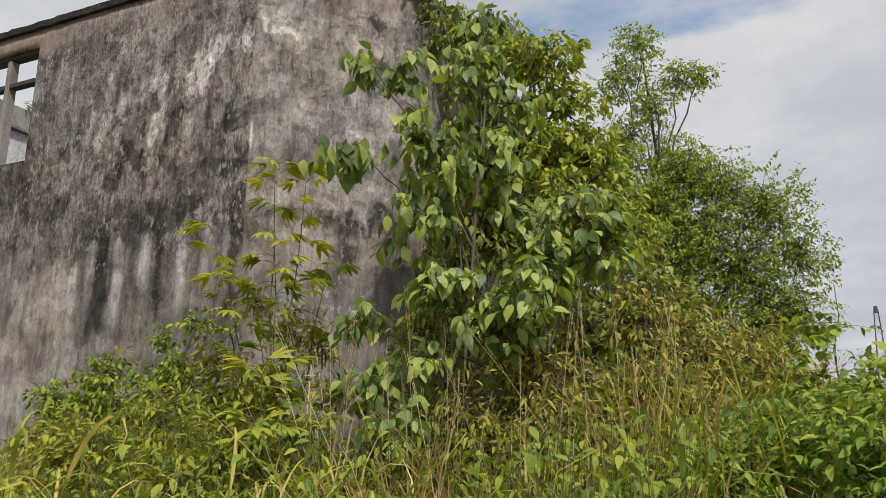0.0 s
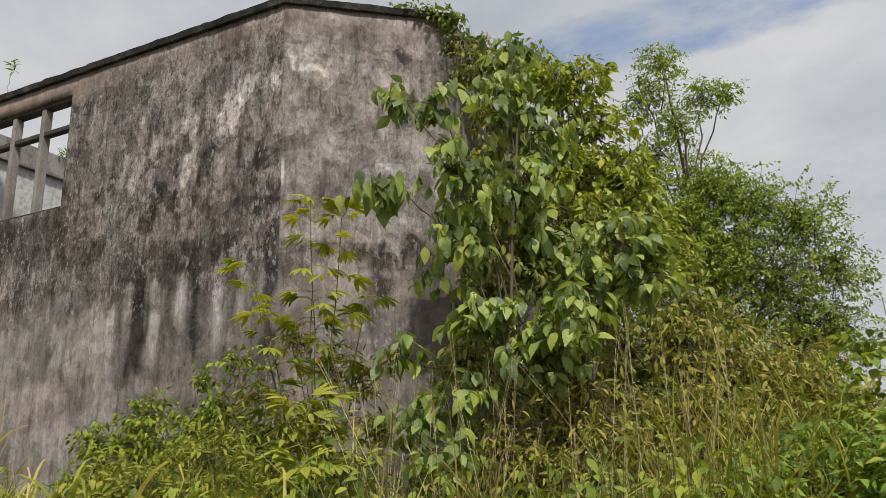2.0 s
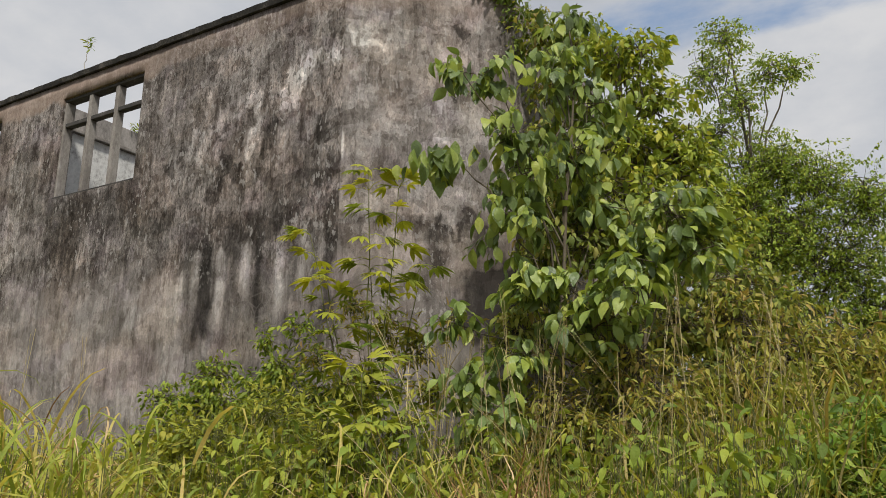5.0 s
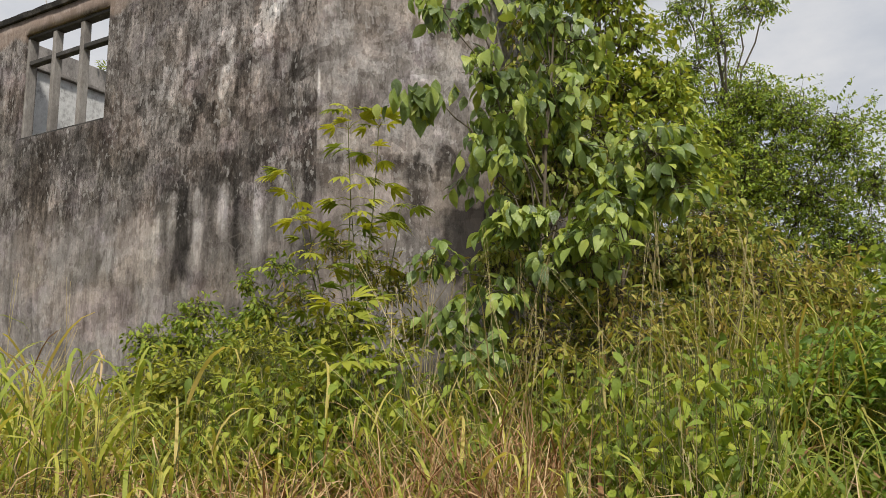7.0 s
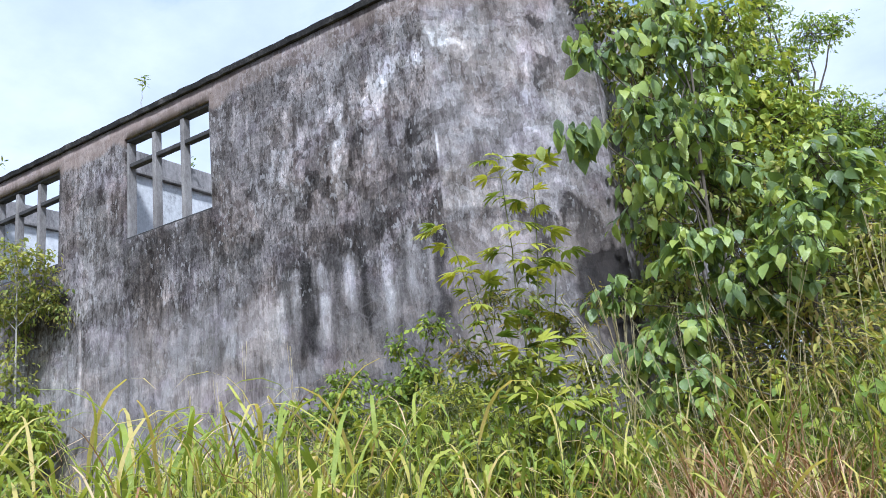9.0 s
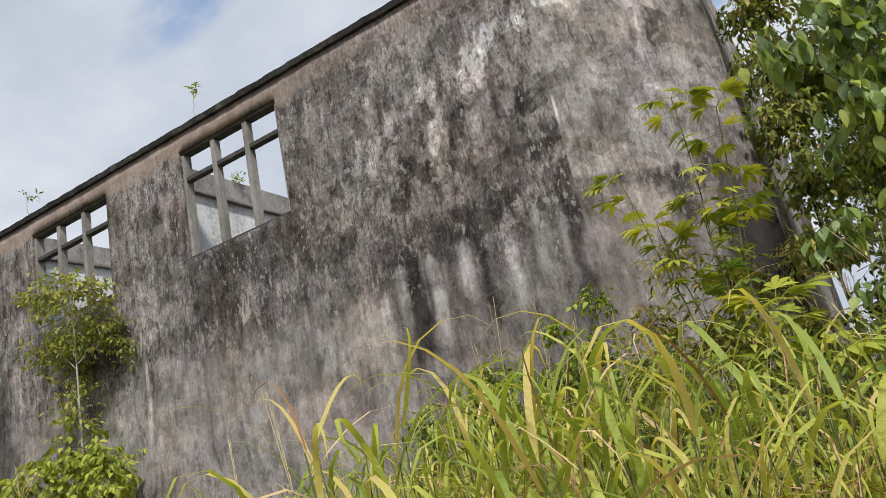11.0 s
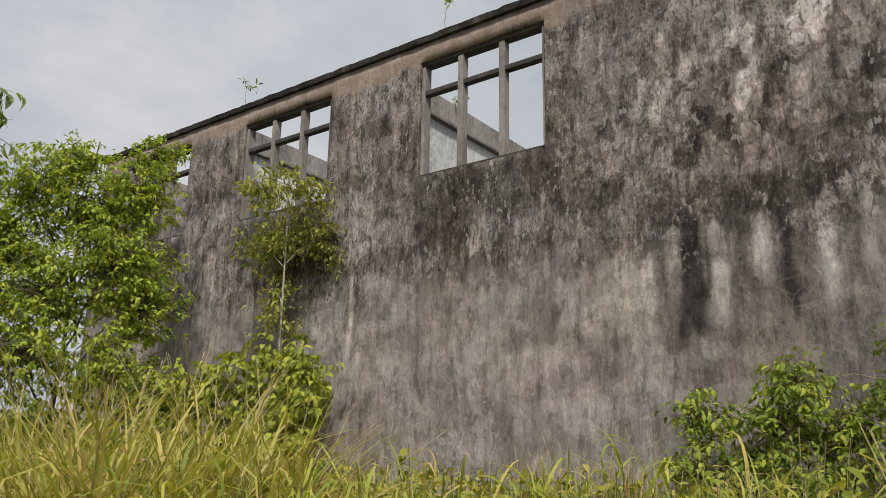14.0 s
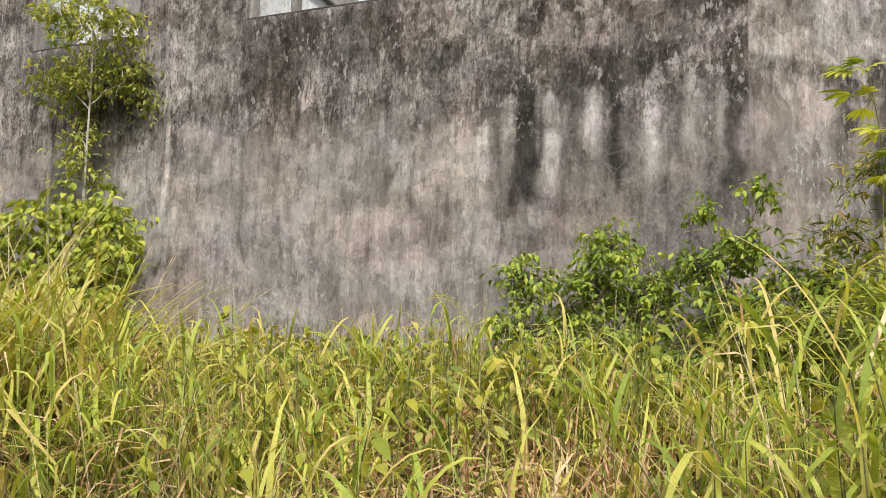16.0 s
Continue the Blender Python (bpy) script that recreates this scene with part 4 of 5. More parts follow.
# ---- the sapling before the corner ----
palm_shapes = [palm_leaf(n, 0.165, w) for n, w in ((5, 0.29), (5, 0.26), (7, 0.24))]
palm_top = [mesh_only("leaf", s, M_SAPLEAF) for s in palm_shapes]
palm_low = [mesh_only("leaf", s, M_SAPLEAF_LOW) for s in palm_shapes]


def build_sapling(name, base, stems, label, size=1.0, category="sapling"):
    """Upright thin stems with hand-shaped leaves on long stalks, yellower towards the tops."""
    ob = empty(name, base, label, category)
    b = np.array(base)
    for tip, tiers in stems:
        tip = np.array(tip) - b
        line = np.linspace((0, 0, 0), tip, 9)
        line[1:-1, :2] += RNG.normal(0, 0.012, (7, 2))
        stem = quick_mesh("stem", *tube(line, 0.011 * size, 0.003, 5), M_GREEN_BARK, ob)
        for i in range(tiers):
            t = 1.0 - 0.74 * (i / tiers) ** 1.1
            p = line[0] + (tip - line[0]) * t
            k = int(t * 7.99)
            p = line[k] + (line[k + 1] - line[k]) * (t * 8 - k) if k < 8 else line[8]
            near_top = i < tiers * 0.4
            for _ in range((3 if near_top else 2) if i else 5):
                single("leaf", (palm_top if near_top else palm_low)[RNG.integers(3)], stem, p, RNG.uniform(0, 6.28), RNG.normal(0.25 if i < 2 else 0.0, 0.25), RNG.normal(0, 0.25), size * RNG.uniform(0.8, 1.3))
    return ob


build_sapling("palmate_sapling", (1.02, -0.78, ground_z(1.02, -0.78) - 0.03), [((1.12, -1.05, 2.92), 11), ((0.66, -1.15, 2.46), 8), ((1.25, -0.5, 2.28), 6), ((1.36, -1.0, 2.76), 8), ((0.8, -1.1, 2.1), 7), ((1.05, -0.9, 2.2), 6)], "tall sapling with yellow-green hand-shaped leaves", 0.85)
build_sapling("palmate_seedling", (1.42, -1.4, ground_z(1.42, -1.4) - 0.03), [((1.36, -1.38, 1.38), 7), ((1.62, -1.62, 1.05), 5)], "low seedling with yellow-green hand-shaped leaves", 1.1)

# ---- bush at the foot of the front wall ----
foot_blobs = [(-1.6, -0.5, 1.25, 0.25), (-1.5, -0.65, 0.85, 0.3), (-0.95, -0.5, 1.5, 0.24), (-1.04, -0.55, 1.2, 0.3), (-0.65, -0.48, 1.15, 0.34), (-1.24, -0.59, 0.95, 0.28), (-0.27, -0.56, 1.35, 0.26), (0.02, -0.66, 1.5, 0.2), (0.1, -0.6, 1.85, 0.13), (-0.3, -0.55, 1.75, 0.12), (-0.08, -0.73, 1.0, 0.34), (-0.81, -0.71, 0.8, 0.35), (0.4, -0.7, 1.2, 0.3), (0.5, -0.9, 0.8, 0.35), (-0.4, -0.8, 0.7, 0.35)]
build_tree("wall_foot_bush", (-0.45, -0.6, ground_z(-0.45, -0.6) - 0.05), foot_blobs, "leafy green bush against the foot of the wall", "bush",
           OVAL, M_BRIGHTLEAF, 80, 8, 0.06, 0.065, -0.3, M_BARK, 0.012, None, 0.55, twigs=1.0, hollow=0.75)

yellow_blobs = [(1.3, -1.62, 0.95, 0.24), (0.76, -1.6, 1.1, 0.26), (0.43, -1.75, 0.95, 0.3), (1.2, -1.9, 0.72, 0.26), (0.1, -1.7, 0.9, 0.28), (1.15, -1.2, 1.25, 0.18), (1.69, -1.33, 1.05, 0.2), (0.6, -1.2, 1.2, 0.25), (0.9, -1.3, 0.8, 0.3)]
for k, some in enumerate((yellow_blobs[:3], yellow_blobs[3:6], yellow_blobs[6:])):
    b = some[0]
    build_tree("yellow_weeds", (b[0], b[1], ground_z(b[0], b[1]) - 0.03), some, "bushy weeds with narrow yellow-green leaves", "weeds", SLIM if k != 1 else OVAL,
               leafy("yellow_weed_leaf", ((0.13, 0.18, 0.04), (0.22, 0.27, 0.05), (0.33, 0.36, 0.06), (0.42, 0.4, 0.08))), 60, 6, 0.06, 0.08, 0.0, M_GREEN_BARK, 0.008, None, 0.6, group="yellow weeds before the corner", twigs=0.8)

slender = [(0.75, -0.7, 1.95, 0.2), (1.0, -0.6, 1.75, 0.22), (1.28, -0.55, 1.6, 0.2), (0.55, -0.8, 1.55, 0.22), (1.45, -0.6, 1.3, 0.2), (0.9, -0.7, 1.35, 0.25), (1.5, -0.5, 1.8, 0.16)]
build_tree("slender_weeds", (1.0, -0.65, ground_z(1.0, -0.65) - 0.03), slender, "thin half-dry weeds standing before the cut corner", "weeds", SLIM, M_DRYLEAF, 30, 7, 0.06, 0.08, -0.2, M_GREEN_BARK, 0.008, None, 0.6, group="yellow weeds before the corner", twigs=1.0, hollow=0.7)

# ---- the far side: small tree with a pale stem and the large bush ----
stem_blobs = [(-6.14, -0.6, 3.85, 0.36), (-6.4, -0.8, 3.9, 0.26), (-5.95, -0.42, 3.8, 0.26), (-6.66, -0.6, 3.25, 0.28), (-6.3, -0.5, 3.3, 0.25), (-5.95, -0.3, 3.3, 0.25), (-6.35, -0.45, 2.75, 0.2), (-6.3, -0.5, 2.4, 0.25)]
build_tree("pale_stemmed_tree", (-6.25, -0.4, ground_z(-6.25, -0.4) - 0.05), stem_blobs, "small tree with a thin pale stem and olive leaves", "tree",
           OVAL, leafy("olive_leaf", ((0.13, 0.18, 0.05), (0.23, 0.28, 0.065), (0.36, 0.38, 0.09), (0.48, 0.45, 0.12))), 40, 6, 0.08, 0.075, -0.3, M_PALE_BARK, 0.024, (-6.2, -0.55, 4.1), 0.6, twigs=0.25, lean=0.05, fork=0.97)
stem_foot = [(-6.15, -0.65, 1.9, 0.4), (-5.75, -0.5, 1.73, 0.33), (-6.38, -1.0, 1.57, 0.4), (-5.9, -0.8, 1.2, 0.4), (-5.55, -0.7, 1.5, 0.3), (-6.6, -0.9, 1.1, 0.45), (-6.0, -0.5, 1.5, 0.4), (-5.6, -0.9, 0.9, 0.35), (-6.9, -1.1, 1.5, 0.4)]
build_tree("stem_foot_bush", (-6.1, -0.7, ground_z(-6.1, -0.7) - 0.05), stem_foot, "bright bush round the foot of the pale stem", "bush",
           DROOP, leafy("bright_olive_leaf", ((0.12, 0.17, 0.04), (0.24, 0.31, 0.06), (0.36, 0.42, 0.07), (0.48, 0.49, 0.09))), 62, 8, 0.06, 0.095, -0.5, M_BARK, 0.016, None, 0.45, twigs=0.6)
sill_blobs = [(-6.9, -0.12, 3.5, 0.3), (-6.5, -0.12, 3.55, 0.3), (-6.1, -0.1, 3.45, 0.3), (-6.7, -0.12, 3.15, 0.25), (-5.85, -0.1, 3.1, 0.2)]
build_tree("wall_creeper", (-6.5, -0.14, ground_z(-6.5, -0.14) - 0.05), sill_blobs, "dark creeper hanging on the wall under the window", "creeper",
           OVAL, M_DARKLEAF, 42, 6, 0.06, 0.07, -0.8, M_BARK, 0.014, (-6.5, -0.1, 3.6), 0.4, twigs=0.9)
left_blobs = [(-8.6, -2.3, 3.9, 0.52), (-8.4, -1.7, 3.7, 0.6), (-7.9, -1.35, 3.85, 0.5), (-7.9, -1.55, 3.0, 0.66), (-8.3, -2.15, 2.6, 0.66), (-7.65, -1.3, 2.5, 0.5), (-8.8, -2.4, 3.25, 0.6), (-8.02, -1.1, 4.5, 0.34), (-8.57, -1.85, 4.3, 0.38), (-8.0, -2.5, 1.85, 0.6), (-7.6, -1.7, 1.8, 0.55), (-7.4, -1.2, 1.4, 0.5), (-9.3, -2.8, 2.6, 0.8), (-9.0, -3.0, 1.6, 0.8), (-8.0, -2.3, 1.0, 0.65), (-7.3, -1.5, 0.8, 0.5), (-8.8, -2.8, 0.7, 0.6)]
build_tree("large_bush", (-8.2, -1.9, ground_z(-8.2, -1.9) - 0.05), left_blobs, "large many-stemmed bush with fresh green leaves", "bush",
           OVAL, leafy("sunlit_small_leaf", ((0.1, 0.155, 0.04), (0.19, 0.27, 0.055), (0.28, 0.38, 0.06), (0.38, 0.47, 0.075), (0.54, 0.56, 0.09))), 205, 15, 0.07, 0.068, -0.2, M_BARK, 0.035, (-8.4, -1.7, 4.6), 0.55, twigs=0.6)
tip_blobs = [(-5.95, -3.86, 3.6, 0.2), (-6.05, -3.85, 3.3, 0.24), (-6.35, -3.95, 3.5, 0.3), (-6.4, -4.0, 3.0, 0.35), (-6.5, -4.0, 2.4, 0.35)]
build_tree("leaning_tree", (-6.7, -4.0, ground_z(-6.7, -4.0) - 0.05), tip_blobs, "leafy tree with drooping light-green leaves", "tree",
           OVAL, M_BIGLEAF, 30, 6, 0.08, 0.13, -0.8, M_BARK, 0.035, (-6.3, -3.95, 3.8), 0.4, twigs=0.8)

# ---- seedlings on the wall head and the creepers over the cut corner ----
for (x, y, z), h in (((-4.36, 0.02, TOP + 0.11), 0.5), ((-7.83, 0.0, TOP + 0.11), 0.38)):
    some = [(x - 0.02, y, z + h - 0.06, 0.07), (x + 0.04, y + 0.02, z + h - 0.13, 0.06)]
    build_tree("wall_top_seedling", (x, y, z - 0.02), some, "spindly seedling rooted on the wall coping", "seedling", SLIM, M_FINELEAF, 3, 4, 0.025, 0.09, 0.2, M_PALE_BARK, 0.006, (x, y, z + h), 0.5, group="seedlings on the wall head")
vine_c = [CORNER @ Vector(p) for p in ((1.3, 0.0, 5.62), (1.5, -0.03, 5.6), (1.68, -0.05, 5.5), (1.75, -0.05, 5.25), (1.1, 0.0, 5.63), (1.78, 0.0, 4.9))]
build_tree("roofline_creeper", tuple(CORNER @ Vector((1.7, 0.05, 5.58))), [(*p, r) for p, r in zip(vine_c, (0.1, 0.13, 0.17, 0.15, 0.07, 0.14))], "creeper trailing over the coping at the cut corner", "creeper", OVAL, M_FINELEAF, 22, 5, 0.04, 0.07, -0.5, M_BARK, 0.008, None, 0.5)
build_tree("wall_top_fern", (-5.34, 1.55, 5.5), [(-5.3, 1.5, 5.6, 0.07), (-5.22, 1.6, 5.55, 0.05)], "small fern on the inner wall head", "fern", SLIM, M_BRIGHTLEAF, 5, 4, 0.03, 0.09, 0.1, M_GREEN_BARK, 0.005, None, 0.5)


# ---- grass ----
BLADES = [blade_shape(w, b, 4) for w, b in ((0.026, 0.8), (0.04, 1.3), (0.046, 2.0), (0.032, 2.7), (0.018, 0.5))]
SPIKE = [(np.array([(x, 0, -0.012 - 0.25 * (x - 0.75) ** 2), (x + 0.04, side * 0.0025, -0.013 - 0.28 * (x - 0.74) ** 2), (x + 0.05, side * 0.001, -0.014 - 0.29 * (x - 0.74) ** 2)]), np.array([(0, 1, 2)])) for x in (0.74, 0.78, 0.82, 0.86, 0.9, 0.94) for side in (-1, 1)]
STALKS = [merged([tube([(0, 0, 0), (0.5, 0, 0.0), (0.8, 0, -0.015), (1.0, 0, -0.04)], 0.0017, 0.0008, 3)] + SPIKE)]


def free_of_path(x, y):
    """True outside the trodden strip along which one walks."""
    edge = np.interp(x, [-12, -1.5, 0.5, 2.0, 3.2, 5.0, 9.0], [-4.6, -4.7, -4.75, -4.7, -4.35, -3.9, -3.6])
    return (y > edge) & ~((y > -0.06) & (x < 0.02) & (x > -11.5)) & ~((y > 0.84 * x - 0.08) & (x >= 0) & (x < 1.4) & (y > -0.06))


def lay_grass(name, label, mat, shapes, n, xr, yr, low, high, lean, density=None, clump=0.0, group="", sway=None):
    x, y = RNG.uniform(*xr, n), RNG.uniform(*yr, n)
    if clump:
        k = max(1, n // 22)
        cx, cy = RNG.uniform(*xr, k), RNG.uniform(*yr, k)
        pick = RNG.integers(0, k, n)
        x, y = cx[pick] + RNG.normal(0, clump, n), cy[pick] + RNG.normal(0, clump, n)
    ok = free_of_path(x, y)
    if density is not None:
        ok &= RNG.random(n) < density(x, y)
    x, y = x[ok], y[ok]
    z = np.array([ground_z(a, b) for a, b in zip(x, y)]) - 0.02
    m = len(x)
    size = RNG.uniform(low, high, m)
    el = np.clip(RNG.normal(math.pi / 2 - lean, sway or lean * 0.75, m), 0.05, 1.62)
    place = np.stack([x, y, z], -1)
    v, f = strew(shapes, place, RNG.uniform(0, 6.283, m), el, RNG.normal(0, 0.35, m), size)
    ob = quick_mesh(name, v, f, mat, None, label, "stuff")
    return tagged(ob, label, "grass", group)


dry_patch = lambda x, y: np.minimum(1.0, 1.8 * np.exp(-(((x - 1.8) / 2.2) ** 2 + ((y + 3.6) / 1.15) ** 2)) + 1.3 * np.exp(-(((x - 2.65) / 0.6) ** 2 + ((y + 2.2) / 0.7) ** 2)))
green_part = lambda x, y: np.clip(1.0 - 0.82 * dry_patch(x, y), 0, 1)
lay_grass("tall_grass", "tall yellow-green grass with arching blades", M_GRASS, BLADES, 11000, (-9.5, 4.2), (-4.8, -0.15), 0.35, 0.85, 0.55, green_part, 0.1)
lay_grass("short_grass", "low green grass between the weeds", M_GRASS, BLADES, 12000, (-9.5, 9.0), (-4.6, 3.5), 0.25, 0.55, 0.6, lambda x, y: np.where(x > 3.4, 0.9, green_part(x, y) * 0.6), 0.12)
lay_grass("dry_grass", "matted brown dry grass", M_STRAW, BLADES[:1] + BLADES[3:], 26000, (-0.4, 5.0), (-4.8, -1.5), 0.35, 0.75, 1.28, lambda x, y: 0.16 + 0.84 * dry_patch(x, y), sway=0.28)
lay_grass("standing_dry_grass", "standing reddish-brown dry grass", M_STRAW, BLADES[:1] + BLADES[4:], 2300, (-0.9, 3.6), (-4.5, -1.6), 0.35, 0.75, 0.7, lambda x, y: 0.15 + 0.85 * dry_patch(x, y), 0.12)
lay_grass("straw_litter", "fallen straw among green blades", M_STRAW, BLADES, 20000, (-9.0, 6.0), (-4.7, -0.2), 0.35, 0.8, 1.1, sway=0.35)
lay_grass("dry_stalks", "upright dry straw stalks of tall grass", M_STALK, STALKS, 900, (-6.5, 4.0), (-4.1, -0.5), 0.5, 1.0, 0.4, None, 0.16)
lay_grass("thicket_stalks", "pale dry stalks rising through the thicket", M_STALK, STALKS + [blade_shape(0.008, 1.0, 5)], 230, (1.5, 3.8), (-1.7, -0.3), 0.9, 1.7, 0.28, None, 0.14)
lay_grass("seed_stalks", "thin seed stalks leaning out of the grass", M_STALK, STALKS, 30, (-0.6, 1.5), (-3.9, -2.6), 1.0, 1.6, 0.7, None, 0.2)


def build_tussock(name, label, shapes, n, low, high, lean, radius, mat=None, stalks=3, group=""):
    """A clump of long arching blades with a few dry stalks, rooted in one spot."""
    ob = empty(name, (0, 0, 0), label, "grass", group)
    for blades, m, count in (("green_blade", mat or M_GRASS, n), ("dry_blade", M_STRAW, n // 2)):
        r, a = radius * np.sqrt(RNG.random(count)), RNG.uniform(0, 6.283, count)
        place = np.stack([r * np.cos(a), r * np.sin(a), np.full(count, -0.04)], -1)
        el = np.clip(math.pi / 2 - np.abs(RNG.normal(lean * 0.6, lean * 0.6, count)), 0.15, 1.6)
        v, f = strew(shapes, place, a + RNG.normal(0, 0.9, count), el, RNG.normal(0, 0.4, count), RNG.uniform(low, high, count) * (0.8 if m is M_STRAW else 1.0))
        quick_mesh(blades, v, f, m, ob, kind="stuff")
    for _ in range(stalks):
        p = np.array([[RNG.normal(0, radius * 0.5), RNG.normal(0, radius * 0.5), -0.03]])
        v, f = strew(STALKS, p, RNG.uniform(0, 6.283, 1), RNG.uniform(0.7, 1.4, 1), np.zeros(1), RNG.uniform(high * 0.85, high * 1.1, 1))
        quick_mesh("seed_stalk", v, f, M_STALK, ob)
    return ob


LONG = [blade_shape(w, b, 6) for w, b in ((0.018, 1.2), (0.014, 0.7), (0.022, 1.9), (0.017, 2.7))]


def plant_tussocks(protos, spots, group):
    """Copies of the tussocks on the given spots, turned and sized differently; the prototypes take the first ones."""
    for k, (x, y, s) in enumerate(spots):
        m = Matrix.Translation((x, y, ground_z(x, y))) @ Matrix.Rotation(2.4 * k, 4, "Z") @ Matrix.Diagonal((s, s, s, 1))
        ob = protos[k] if k < len(protos) else copy_thing(protos[k % len(protos)], m)
        ob.matrix_basis = m


def spots_in(xr, yr, n, low, high, seed):
    rnd = random.Random(seed)
    return [(rnd.uniform(*xr), rnd.uniform(*yr), rnd.uniform(low, high)) for _ in range(n)]


M_LUSH = leafy("lush_grass_blade", ((0.13, 0.19, 0.04), (0.24, 0.32, 0.055), (0.36, 0.42, 0.075), (0.52, 0.52, 0.12), (0.58, 0.47, 0.2)), 0.45, 0.35, 0.35)
CANE = [blade_shape(w, b, 7) for w, b in ((0.036, 1.2), (0.042, 1.8), (0.03, 0.7), (0.044, 2.3), (0.036, 2.9))]


def build_cane_grass(name, label, culms, low, high, radius, dry, group):
    """A clump of upright grass canes: broad arching blades leave each cane at several heights."""
    ob = empty(name, (0, 0, 0), label, "grass", group)
    stems, place, az, el, size, brown = [], [], [], [], [], []
    for _ in range(culms):
        r, a, lean, h = radius * math.sqrt(RNG.random()), RNG.uniform(0, 6.283), abs(RNG.normal(0, 0.2)), RNG.uniform(low, high)
        foot = np.array([r * math.cos(a), r * math.sin(a), -0.05])
        tip = foot + h * np.array([math.cos(a) * math.sin(lean), math.sin(a) * math.sin(lean), math.cos(lean)])
        stems.append(tube(np.linspace(foot, tip, 4) + RNG.normal(0, 0.006, (4, 3)), 0.004, 0.002, 4))
        count = RNG.integers(5, 8)
        for k in range(count):
            t = 0.25 + 0.75 * (k + 1) / count
            place.append(foot + (tip - foot) * t)
            az.append(a + k * 2.6 + RNG.normal(0, 0.5))
            el.append(1.15 - 0.35 * (1 - t) + RNG.normal(0, 0.22))
            size.append(RNG.uniform(0.3, 0.62))
            brown.append(RNG.random() < dry * (1.5 - t))
    quick_mesh("culm", *merged(stems), M_GREEN_BARK, ob, kind="stuff")
    place, az, el, size, brown = (np.array(v) for v in (place, az, el, size, brown))
    for blades, m, ok in (("green_blade", M_LUSH, ~brown), ("dry_blade", M_STRAW, brown)):
        v, f = strew(CANE if m is M_LUSH else LONG, place[ok], az[ok], el[ok] - (0 if m is M_LUSH else 0.5), RNG.normal(0, 0.45, ok.sum()), size[ok])
        quick_mesh(blades, v, f, m, ob, kind="stuff")
    for _ in range(3):
        p = np.array([[RNG.normal(0, radius * 0.5), RNG.normal(0, radius * 0.5), -0.03]])
        v, f = strew(STALKS, p, RNG.uniform(0, 6.283, 1), RNG.uniform(0.8, 1.4, 1), np.zeros(1), RNG.uniform(high * 0.9, high * 1.2, 1))
        quick_mesh("seed_stalk", v, f, M_STALK, ob)
    return ob


tall_canes = [build_cane_grass("cane_grass_clump", "clump of tall broad-bladed green cane grass", n, 0.55, 1.15, 0.2, d, "cane grass beside the path") for n, d in ((20, 0.42), (17, 0.55), (22, 0.48))]
plant_tussocks(tall_canes, [(1.25, -4.5, 0.95), (0.8, -4.2, 1.0), (1.15, -4.2, 1.0), (0.45, -4.0, 0.95), (1.0, -4.0, 1.05), (0.7, -3.85, 1.0), (1.3, -3.9, 1.0), (0.35, -3.7, 1.0), (0.95, -3.55, 1.05), (0.6, -3.4, 1.0), (1.25, -3.45, 1.0), (1.5, -3.75, 0.95), (1.55, -3.35, 0.95), (0.1, -3.85, 0.85), (0.3, -3.2, 0.95), (-0.2, -3.4, 0.8), (0.5, -4.3, 1.1), (0.6, -4.1, 1.1)] + spots_in((-5.2, -2.4), (-4.0, -2.6), 12, 0.75, 1.0, 14), "cane grass beside the path")
low_canes = [build_cane_grass("low_cane_grass_clump", "low clump of broad-bladed yellow-green cane grass", n, 0.3, 0.75, 0.2, d, "low cane grass") for n, d in ((14, 0.45), (11, 0.6), (16, 0.5))]
plant_tussocks(low_canes, spots_in((-4.4, 0.6), (-4.2, -1.3), 30, 0.7, 1.05, 31) + spots_in((1.4, 3.0), (-2.6, -1.4), 8, 0.7, 1.0, 8), "low cane grass")
dry_tall = [build_tussock("dry_grass_tussock", "upright tussock of orange-brown dry grass", [blade_shape(w, b, 6) for w, b in ((0.01, 0.6), (0.012, 1.2), (0.009, 1.9))], 70, 0.7, 1.35, 0.45, 0.14, M_STRAW, 5, "dry grass tussocks") for _ in range(2)]
plant_tussocks(dry_tall, [(2.65, -2.05, 1.1), (2.85, -1.75, 1.0), (2.45, -2.4, 0.9), (3.0, -2.3, 0.85), (0.55, -4.5, 0.7), (1.35, -4.15, 0.65), (1.7, -3.6, 0.6), (0.15, -4.35, 0.65), (0.2, -0.95, 0.9), (1.7, -4.2, 0.6), (1.45, -4.5, 0.6), (1.9, -3.9, 0.6), (1.6, -3.9, 0.65), (1.15, -4.6, 0.6), (0.85, -4.62, 0.6), (2.1, -4.3, 0.5), (-0.3, -4.3, 0.6), (-1.0, -4.1, 0.55), (-1.9, -4.2, 0.6), (-2.8, -3.9, 0.6), (-0.6, -3.3, 0.6)], "dry grass tussocks")
tall = [build_tussock("tall_grass_tussock", "tall yellowing grass tussock with dry stalks", LONG[:3], n, 0.9, 1.6, 0.5, 0.15, leafy("yellowing_grass_blade", ((0.2, 0.25, 0.05), (0.34, 0.36, 0.08), (0.46, 0.42, 0.13), (0.54, 0.44, 0.2))), k, "tall grass tussocks") for n, k in ((80, 4), (65, 2), (90, 5))]
plant_tussocks(tall, spots_in((-6.8, -3.6), (-4.2, -2.4), 40, 0.95, 1.3, 5), "tall grass tussocks")
low_tufts = [build_tussock("grass_tuft", "low mixed tuft of green and dry grass", BLADES, n, 0.45, 0.9, 0.8, 0.12, None, k, "low grass tufts") for n, k in ((45, 1), (35, 2))]
